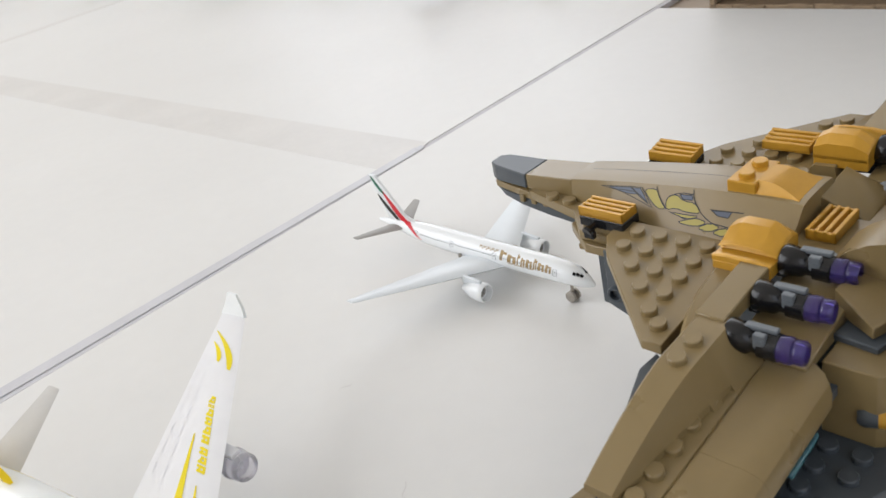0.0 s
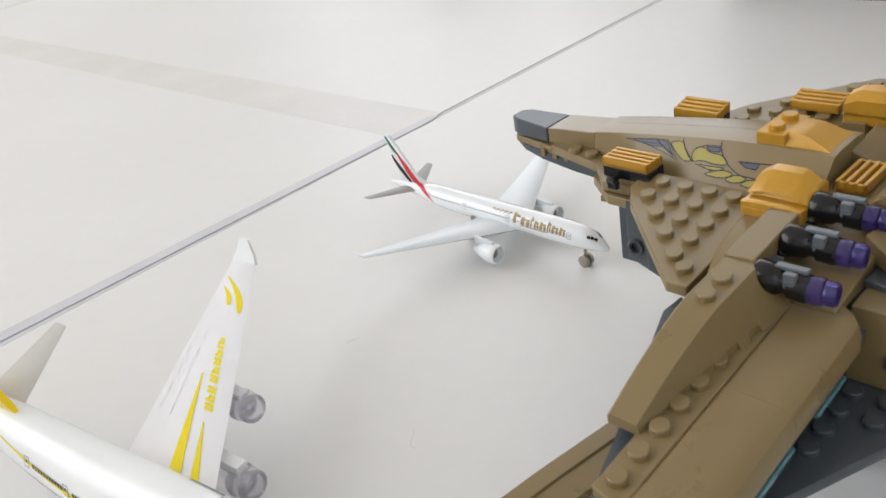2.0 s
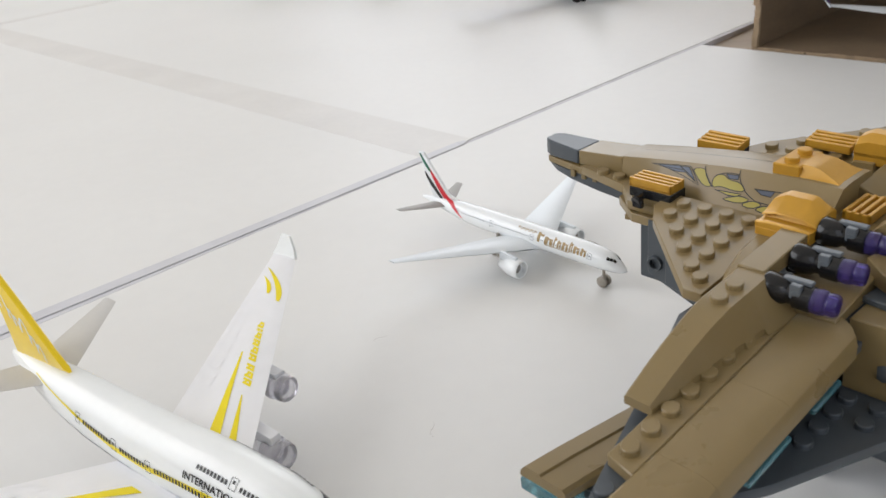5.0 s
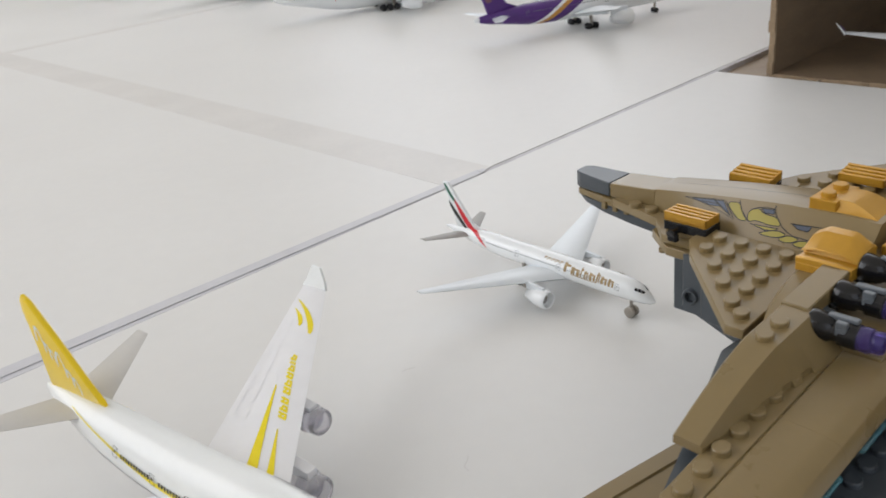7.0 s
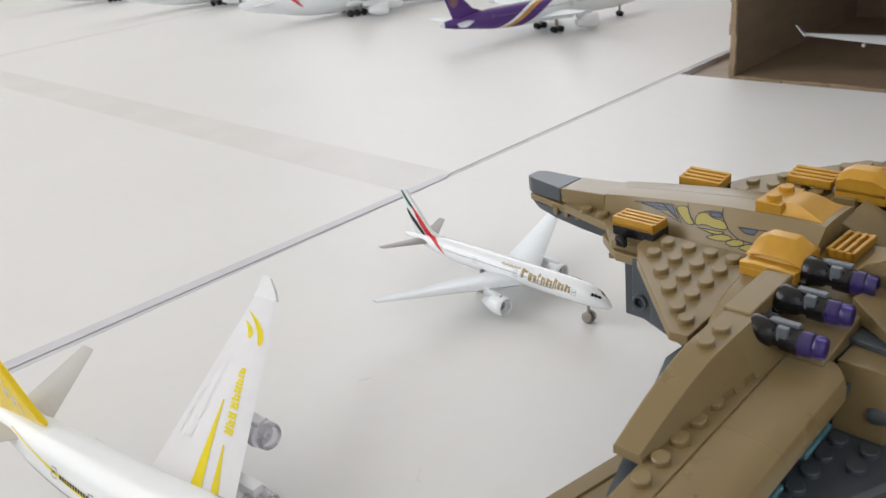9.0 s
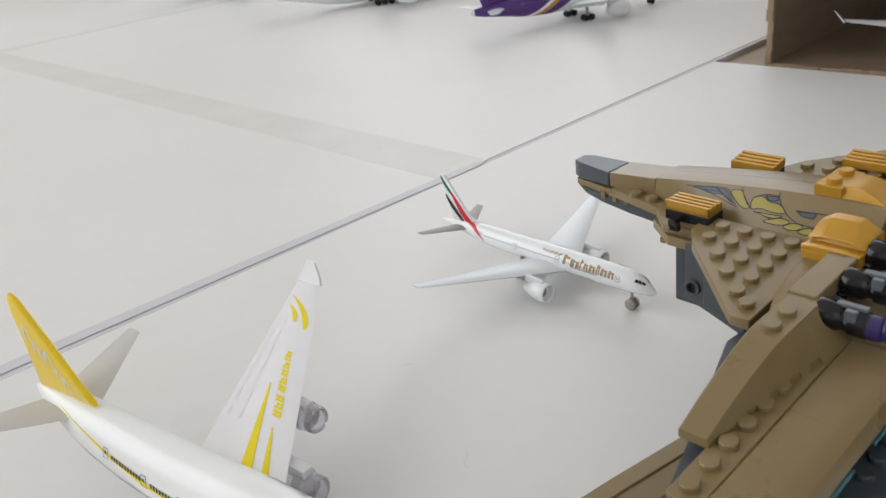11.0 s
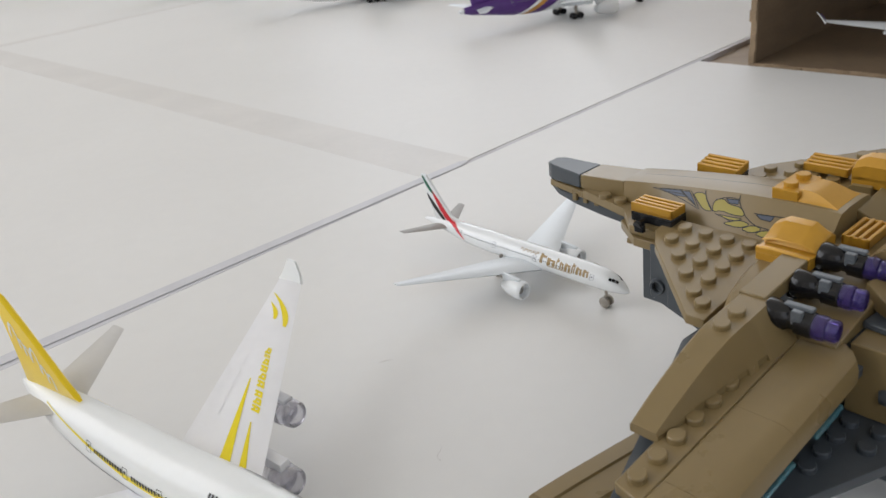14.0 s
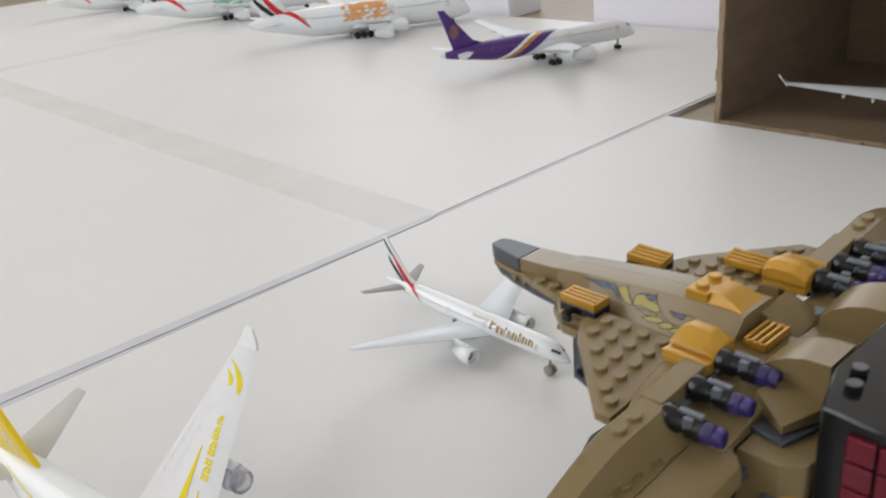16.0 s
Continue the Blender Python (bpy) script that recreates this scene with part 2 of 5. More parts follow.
part("strip", bm, M["board_edge"], joint)
bm = bmesh.new()
sn_box(bm, -3.0, 36.9, 42.47, 42.43 + GAP, -BT, 0.002, 0)
prism(bm, [sn(-3.0, 43.0)[:2], sn(36.9, 42.45)[:2], sn(36.9, 43.25)[:2], sn(-3.0, 43.98)[:2]], 0.003, 0.07, 0.03)
part("filler_strip", bm, M["gasket"], joint, "flat light grey filler strip")
tape = thing("tape_strip", Matrix(), "strip of matt translucent tape over the board joint", "tape")
bm = bmesh.new()
sn_box(bm, 33.3, 37.9, 42.9, 180, 0.0, 0.02, 0)
part("strip", bm, M["tape"], tape)
far_tape = thing("tape_strip", Matrix(), "narrow strip of grey tape over the far board joint", "tape")
bm = bmesh.new()
sn_box(bm, 37.95, 107, 150.3, 152.6, 0.0, 0.02, 0)
part("strip", bm, M["tape"], far_tape)
bm = bmesh.new()
sn_box(bm, 36.6, 37.2, 42.5, 43.05, 0.064, 0.09, 0.01)
part("folded_end", bm, M["gasket"], tape, "grey folded end of the tape")


# ---- toy aircraft ----
def glide(table, x):
    """Rows of (x, values...) joined smoothly."""
    xs = [r[0] for r in table]
    i = max(0, min(len(xs) - 2, int(np.searchsorted(xs, x)) - 1))
    h = xs[i + 1] - xs[i]
    t = (x - xs[i]) / h
    out = []
    for c in range(1, len(table[0])):
        def slope(k):
            if k <= 0 or k >= len(xs) - 1:
                j = min(max(k, 1), len(xs) - 1)
                return (table[j][c] - table[j - 1][c]) / (xs[j] - xs[j - 1])
            a = (table[k][c] - table[k - 1][c]) / (xs[k] - xs[k - 1])
            b = (table[k + 1][c] - table[k][c]) / (xs[k + 1] - xs[k])
            return 0 if a * b <= 0 else 2 * a * b / (a + b)
        p, q, a, b = table[i][c], table[i + 1][c], slope(i) * h, slope(i + 1) * h
        out.append(p * (2 * t**3 - 3 * t**2 + 1) + a * (t**3 - 2 * t**2 + t) + q * (3 * t**2 - 2 * t**3) + b * (t**3 - t**2))
    return out


class Hull:
    """A fuselage: rows of (x, half width, bottom, top), the nose at the largest x."""

    def __init__(self, rows):
        self.rows = rows

    def at(self, x, a, off=0.0):
        w, b, t = glide(self.rows, x)
        c, h = (b + t) / 2, (t - b) / 2
        return Vector((x, -(w + off) * math.cos(radians(a)), c + (h + off) * math.sin(radians(a))))

    def body(self, steps=44, n=28):
        x0, x1 = self.rows[0][0], self.rows[-1][0]
        shares = [0.5 - 0.5 * math.cos(math.pi * i / steps) for i in range(steps + 1)]
        return loft(bmesh.new(), [[self.at(x0 + (x1 - x0) * s, 360 * k / n) for k in range(n)] for s in shares])

    def print_on(self, bm, x0, x1, a0, a1, off=0.012, nx=4, na=3, lean=0.0):
        return sheet(bm, [[self.at(x0 + (x1 - x0) * i / nx + lean * j / na, a0 + (a1 - a0) * j / na, off) for j in range(na + 1)] for i in range(nx + 1)])


class Wing:
    """Half a wing: root and tip as (front x, chord, y, z, thickness), y towards the tip positive; side -1 is starboard."""

    def __init__(self, root, tip, side):
        self.root, self.tip, self.side = root, tip, side

    def at(self, s, c, up=0.0):
        r = [a + (b - a) * s for a, b in zip(self.root, self.tip)]
        curve = 4 * c * (1 - c) ** 1.3 if c < 1 else 0
        return Vector((r[0] - r[1] * c, self.side * r[2], r[3] + r[4] * 0.62 * curve + up))

    def body(self):
        rings = []
        for i in range(9):
            s = i / 8
            r = [a + (b - a) * s for a, b in zip(self.root, self.tip)]
            top = [self.at(s, c) for c in (1, 0.85, 0.7, 0.5, 0.3, 0.15, 0.05, 0)]
            low = [Vector((r[0] - r[1] * c, self.side * r[2], r[3] - r[4] * k)) for c, k in ((0.05, 0.25), (0.2, 0.38), (0.5, 0.36), (0.85, 0.15), (1, 0.06))]
            rings.append(top + low)
        return loft(bmesh.new(), rings)

    def print_on(self, bm, s0, s1, c0, c1, off=0.012, d0=None, d1=None, n=4):
        """A patch from s0 to s1 between the chord shares c0, c1 (d0, d1 at its far end)."""
        d0, d1 = c0 if d0 is None else d0, c1 if d1 is None else d1
        return sheet(bm, [[self.at(s0 + (s1 - s0) * i / 5, (c0 + (d0 - c0) * i / 5) * (1 - j / n) + (c1 + (d1 - c1) * i / 5) * j / n, off) for j in range(n + 1)] for i in range(6)])


def fin_body(pts, thick, z_tilt=0.0):
    """A tail fin from its side outline, rows of (x, z)."""
    bm = bmesh.new()
    n = len(pts)
    mid = Vector((sum(p[0] for p in pts) / n, 0, sum(p[1] for p in pts) / n))
    rings = []
    for y, k in ((-thick / 2, 0.93), (-thick / 4, 1.0), (thick / 4, 1.0), (thick / 2, 0.93)):
        rings.append([mid + (Vector((p[0], 0, p[1])) - mid) * k + Vector((0, y, 0)) for p in pts])
    return loft(bm, rings)


def flat_on_fin(bm, pts, y):
    bm.faces.new([bm.verts.new((p[0], y, p[1])) for p in pts])
    return bm


def wheel(parent, x, y, r, width, rim=True, label=""):
    t = part("wheel", lathe(bmesh.new(), (x, y - width / 2, r), (x, y + width / 2, r), [(0, r * 0.82), (0.12, r), (0.88, r), (1, r * 0.82)]), M["tyre"], parent, label)
    if rim:
        part("rim", lathe(bmesh.new(), (x, y - width / 2 - 0.02, r), (x, y + width / 2 + 0.02, r), [(0, r * 0.4), (0.1, r * 0.55), (0.9, r * 0.55), (1, r * 0.4)]), M["rim"], t)
    return t


def engine(parent, x, y, z, r, length, mat, inner, label=""):
    """An engine pod with an open intake; x is its front."""
    bm = bmesh.new()
    lathe(bm, (x - length, y, z), (x, y, z), [(0, r * 0.45), (0.25, r * 0.75), (0.5, r * 0.97), (0.8, r * 1.04), (0.96, r), (1.0, r * 0.9), (0.985, r * 0.8), (0.8, r * 0.74), (0.78, 0.02)], 20)
    ob = part("engine", bm, mat, parent, label)
    bm = bmesh.new()
    lathe(bm, (x - length * 0.21, y, z), (x - length * 0.08, y, z), [(0, r * 0.7), (0.05, r * 0.3), (0.6, r * 0.16), (1, 0.02)], 14)
    part("fan", bm, inner, ob)
    return ob


def pylon(parent, x0, x1, y, z0, z1, mat, thick=0.12):
    bm = bmesh.new()
    prism(bm, [(x0, y - thick), (x1, y - thick), (x1, y + thick), (x0, y + thick)], z0, [z1, z1 - 0.12, z1 - 0.12, z1], 0.02)
    return part("pylon", bm, mat, parent)


def block_lettering(bm, stamp, widths, lo, hi):
    """Bold lettering as plain blocks, each two uprights and two cross bars."""
    total = sum(widths) + 0.16 * (len(widths) - 1)
    x = 0.0
    for k, w in enumerate(widths):
        a0, a1, h = x / total, (x + w) / total, hi - lo
        if w > 0.2:
            stamp(bm, a0, a0 + (a1 - a0) * 0.38, lo, hi if k % 3 else lo + 0.94 * h)
            stamp(bm, a0 + (a1 - a0) * 0.62, a1, lo + (0.3 * h if k % 2 else 0), hi)
            stamp(bm, a0 + (a1 - a0) * 0.3, a0 + (a1 - a0) * 0.7, hi - 0.28 * h, hi)
            stamp(bm, a0 + (a1 - a0) * 0.3, a0 + (a1 - a0) * 0.7, lo + 0.22 * h, lo + 0.46 * h)
        x += w + 0.16
    return bm


def lettering(bm, stamp, widths, lo, hi, seed):
    """Unreadable lettering as upright bars: stamp(bm, a0, a1, b0, b1) lays one bar."""
    rnd = random.Random(seed)
    x = 0.0
    total = sum(widths) + 0.18 * (len(widths) - 1)
    for w in widths:
        a0, a1 = x / total, (x + w) / total
        top = hi if rnd.random() < 0.45 else lo + (hi - lo) * 0.74
        stamp(bm, a0, a0 + (a1 - a0) * 0.42, lo, top)
        stamp(bm, a0 + (a1 - a0) * 0.34, a1, lo + (top - lo) * 0.62, lo + (top - lo) * 0.86)
        if rnd.random() < 0.6:
            stamp(bm, a0 + (a1 - a0) * 0.66, a1, lo, lo + (top - lo) * 0.6)
        x += w + 0.18
    return bm


# the ivory and yellow four-engined toy jet
def yellow_jet():
    ob = thing("toy_jumbo_jet", place(-19.3, 27.1, 0, math.degrees(math.atan2(-0.656, 0.755))),
               "ivory white plastic toy jumbo jet with yellow tail and stripes", "toy plane")
    h = Hull([(-0.2, 0.08, 3.45, 3.75), (0.6, 0.32, 3.24, 3.97), (2.2, 0.66, 2.78, 4.08), (4.2, 0.88, 2.2, 4.1), (6.8, 1.0, 1.8, 4.12), (10.0, 1.06, 1.72, 4.18),
              (11.6, 1.07, 1.84, 4.3), (13.4, 1.07, 1.82, 4.4), (15.2, 1.05, 1.8, 4.37), (16.5, 0.96, 1.82, 4.1), (17.4, 0.78, 1.95, 3.64), (18.1, 0.51, 2.15, 3.2), (18.42, 0.27, 2.38, 2.94), (18.56, 0.06, 2.6, 2.74)])
    part("fuselage", h.body(60, 36), M["toy_white"], ob, "glossy ivory fuselage")
    # lower hull half, a shade proud of the upper one
    bm = bmesh.new()
    h.print_on(bm, 3.6, 17.0, -156, -24, 0.012, 60, 24)
    part("belly_shell", bm, M["wing_white"], ob, "white moulded lower shell")
    bm = bmesh.new()
    box(bm, 8.6, 12.2, -1.05, 1.05, 1.35, 2.1, 0.12)
    part("keel_block", bm, M["wing_white"], ob)
    part("fin", fin_body([(0.42, 3.8), (0.3, 5.4), (0.03, 7.2), (0.08, 7.6), (0.28, 7.8), (0.58, 7.68), (1.5, 6.85), (2.6, 5.78), (3.6, 4.75), (4.3, 4.18)], 0.24), M["fin_yellow"], ob, "yellow tail fin")
    bm = bmesh.new()

    def stroke(pts, width):
        """A painted stroke on both sides of the fin through points (along, up) of the sloping line of script."""
        for y in (-0.135, 0.135):
            last = None
            for k, p in enumerate(pts):
                o, q = Vector(pts[max(k - 1, 0)]), Vector(pts[min(k + 1, len(pts) - 1)])
                d = (q - o).normalized()
                row = []
                for e in (-width, width):
                    a, z = p[0] - d.y * e, p[1] + d.x * e
                    row.append(bm.verts.new((0.52 + 0.86 * a, y, 6.0 - 0.62 * a + z)))
                if last:
                    bm.faces.new((last[0], last[1], row[1], row[0]))
                last = row
    for x0, wide, tall, loops in ((0.05, 0.6, 0.8, 1), (0.64, 0.66, 0.46, 2), (1.34, 0.62, 0.8, 1), (1.92, 0.86, 0.46, 2)):
        pts = []
        for k in range(16 * loops + 1):
            t = k / 16
            pts.append((x0 + wide * t / loops - 0.09 * math.sin(math.tau * t), 0.5 * tall * (1 - math.cos(math.tau * t))))
        stroke(pts, 0.06)
    part("fin_script", bm, M["toy_white"], ob, "white script on the fin", 0)
    for side in (-1, 1):
        w = Wing((12.5, 4.7, 0.75, 2.25, 0.42), (4.95, 1.42, 10.5, 4.08, 0.14), side)
        wob = part("wing", w.body(), M["wing_white"], ob, "white moulded wing with yellow stripes")
        # winglet
        bm = bmesh.new()
        loft(bm, [[(4.97, side * 10.42, 4.12), (3.52, side * 10.42, 4.1), (3.52, side * 10.56, 4.02), (4.97, side * 10.56, 4.04)],
                  [(4.86, side * 10.55, 4.42), (3.74, side * 10.55, 4.42), (3.74, side * 10.68, 4.38), (4.86, side * 10.68, 4.38)],
                  [(4.46, side * 10.76, 4.98), (3.98, side * 10.76, 5.02), (3.98, side * 10.86, 5.0), (4.46, side * 10.86, 4.96)]])
        part("winglet", bm, M["toy_white"], wob, "bright white winglet")
        for s0, s1, c0, c1, d0, d1 in ((0.08, 0.44, 0.35, 0.48, 0.485, 0.505), (0.08, 0.27, 0.16, 0.25, 0.265, 0.28)):
            part("wing_stripe", w.print_on(bmesh.new(), s0, s1, c0, c1, 0.014, d0, d1), M["yellow"], wob, "", 0)
        for s0, s1, c0, c1, wide in ((0.735, 0.90, 0.20, 0.86, 0.17), (0.755, 0.845, 0.50, 0.82, 0.13)):
            bm = bmesh.new()
            last = None
            for i in range(13):
                k = i / 12
                c = c0 + (c1 - c0) * k ** 2.4
                width = wide * (0.12 + math.sin(math.pi * min(0.1 + 0.85 * k, 1)))
                row = [bm.verts.new(w.at(s0 + (s1 - s0) * k, c - width / 2, 0.014)), bm.verts.new(w.at(s0 + (s1 - s0) * k, c + width / 2, 0.014))]
                if last:
                    bm.faces.new((last[0], last[1], row[1], row[0]))
                last = row
            part("wing_crescent", bm, M["yellow"], wob, "yellow crescent", 0)
        bm = bmesh.new()
        block_lettering(bm, lambda b, a0, a1, z0, z1: w.print_on(b, 0.315 + 0.29 * a0, 0.315 + 0.29 * a1, 0.335 - 0.135 * z1 + 0.11 * a0, 0.335 - 0.135 * z0 + 0.11 * a0, 0.014), [0.8, 0.8, 0.8, 0.15, 0.9, 0.9, 0.9, 0.9, 0.4, 0.9], 0.1, 1.0)
        part("wing_lettering", bm, M["yellow"], wob, "yellow bold lettering", 0)
        # raised panel lines along the trailing edge
        bm = bmesh.new()
        for k in range(7):
            s = 0.25 + 0.08 * k
            w.print_on(bm, s, s + 0.05, 0.72, 0.74, 0.028), w.print_on(bm, s, s + 0.005, 0.72, 0.93, 0.028), w.print_on(bm, s, s + 0.05, 0.9, 0.92, 0.028)
        part("panel_ribs", bm, M["wing_white"], wob)
        st = Wing((3.6, 2.5, 0.3, 3.68, 0.26), (0.65, 0.8, 4.15, 4.0, 0.1), side)
        part("stabilizer", st.body(), M["stab_white"], ob, "cloudy white tailplane")
        for y, x, zt in ((5.3, 9.6, 2.75), (2.95, 11.9, 2.35)):
            z = 2.0 if y > 4 else 1.45
            pylon(ob, x - 2.0, x - 0.4, side * y, z + 0.4, zt, M["wing_white"], 0.22)
            eng = engine(ob, x, side * y, z, 0.52, 1.9, M["clear"], M["clear"], "clear plastic engine pod")
            bm = bmesh.new()
            lathe(bm, (x - 0.9, side * y, z), (x - 0.55, side * y, z), [(0, 0.53), (0.3, 0.58), (0.7, 0.58), (1, 0.53)], 20)
            part("pod_ring", bm, M["clear"], eng)
        wheel(ob, 7.7, side * 2.05, 0.78, 0.5, label="black toy wheel with chrome rim")
        tagged(part("axle", tube(bmesh.new(), (7.7, side * 0.6, 0.95), (7.7, side * 1.95, 0.78), 0.14), M["wing_white"], ob))
    bm = bmesh.new()
    box(bm, 15.15, 15.95, -0.34, 0.34, 0.55, 2.2, 0.12)
    part("nose_leg", bm, M["wing_white"], ob)
    wheel(ob, 15.95, 0, 0.45, 0.36, False, "small white nose wheel").data.materials[0] = M["wing_white"]
    # prints along both sides
    for side in (1, -1):
        def ang(a):
            return a if side == 1 else 180 - a
        bm = bmesh.new()
        n = 26
        grid = []
        for i in range(n + 1):
            k = i / n
            x = 2.6 + 14.6 * k
            a = 47 - 39 * min(1, k * 2.6) ** 0.8 + 30 * max(0, k - 0.5) - 60 * max(0, k - 0.85)
            wd = 1.6 + 2.9 * min(1, max(0, k - 0.12) * 4) - 3.6 * max(0, k - 0.78) / 0.22
            grid.append([h.at(x, ang(a - wd), 0.012), h.at(x, ang(a), 0.012), h.at(x, ang(a + wd), 0.012)])
        part("cheatline", sheet(bm, grid), M["yellow"], ob, "yellow stripe along the windows", 0)
        def rise(x):
            return 3.0 * max(0.0, 9.0 - x)
        bm = bmesh.new()
        doors = (5.9, 8.2, 10.2, 13.2, 15.3)
        x = 6.1
        while x < 17.2:
            if all(abs(x - d) > 0.24 for d in doors):
                h.print_on(bm, x, x + 0.105, ang(8 + rise(x)), ang(16 + rise(x)), 0.02, 1, 1)
            x += 0.165
        x = 12.6
        while x < 16.1:
            if abs(x - 14.28) > 0.25:
                h.print_on(bm, x, x + 0.105, ang(46), ang(53), 0.02, 1, 1)
            x += 0.165
        part("window_dots", bm, M["ink"], ob, "rows of small black windows", 0)
        for d, a0, a1 in [(d, 2 + rise(d), 22 + rise(d)) for d in doors] + [(14.28, 43, 61)]:
            bm = bmesh.new()
            for p, q, r, t in ((d - 0.14, d + 0.14, a0, a0 + 0.9), (d - 0.14, d + 0.14, a1 - 0.9, a1), (d - 0.15, d - 0.125, a0, a1), (d + 0.125, d + 0.15, a0, a1), (d - 0.05, d + 0.05, a0 + 9, a0 + 14)):
                h.print_on(bm, p, q, ang(r), ang(t), 0.02, 1, 2)
            part("door_outline", bm, M["ink"], ob, "", 0)
        # cockpit glass: a band round the nose, a narrow pillar between the side and the front pane
        low = [(0.0, 16.12, 20.0), (0.25, 16.55, 18.0), (0.5, 17.12, 27.0), (0.75, 17.5, 52.0), (1.0, 17.68, 90.0)]
        high = [(0.0, 16.28, 42.0), (0.25, 16.55, 50.0), (0.5, 16.82, 62.0), (0.75, 16.98, 76.0), (1.0, 17.04, 90.0)]
        for name, u0, u1 in (("side_window", 0.0, 0.2), ("windscreen", 0.225, 0.985)):
            bm = bmesh.new()
            grid = []
            for i in range(13):
                u = u0 + (u1 - u0) * i / 12
                (xa, aa), (xb, ab) = glide(low, u), glide(high, u)
                grid.append([h.at(xa + (xb - xa) * j / 8, ang(aa + (ab - aa) * j / 8), 0.018) for j in range(9)])
            part(name, sheet(bm, grid), M["glass_black"], ob, "glossy black cockpit window")
    # the readable word on the side, laid on the hull
    font = bpy.data.curves.new("word", "FONT")
    font.body, font.size, font.offset = "INTERNATIONAL", 1.0, 0.022
    carrier = new("word", font)
    bpy.context.view_layer.update()
    flat = carrier.evaluated_get(bpy.context.evaluated_depsgraph_get()).to_mesh()
    raw = bmesh.new()
    raw.from_mesh(flat)
    bpy.data.objects.remove(carrier)
    bmesh.ops.triangulate(raw, faces=raw.faces)
    bmesh.ops.subdivide_edges(raw, edges=[e for e in raw.edges if e.calc_length() > 0.4], cuts=1)
    xs = [v.co.x for v in raw.verts]
    lo, hi = min(xs), max(xs)
    for v in raw.verts:
        v.co = h.at(12.08 + 3.0 * (v.co.x - lo) / (hi - lo), 25.0 + 15 * v.co.y, 0.02)
    part("hull_word", raw, M["ink"], ob, "black word INTERNATIONAL", 0)
    return ob


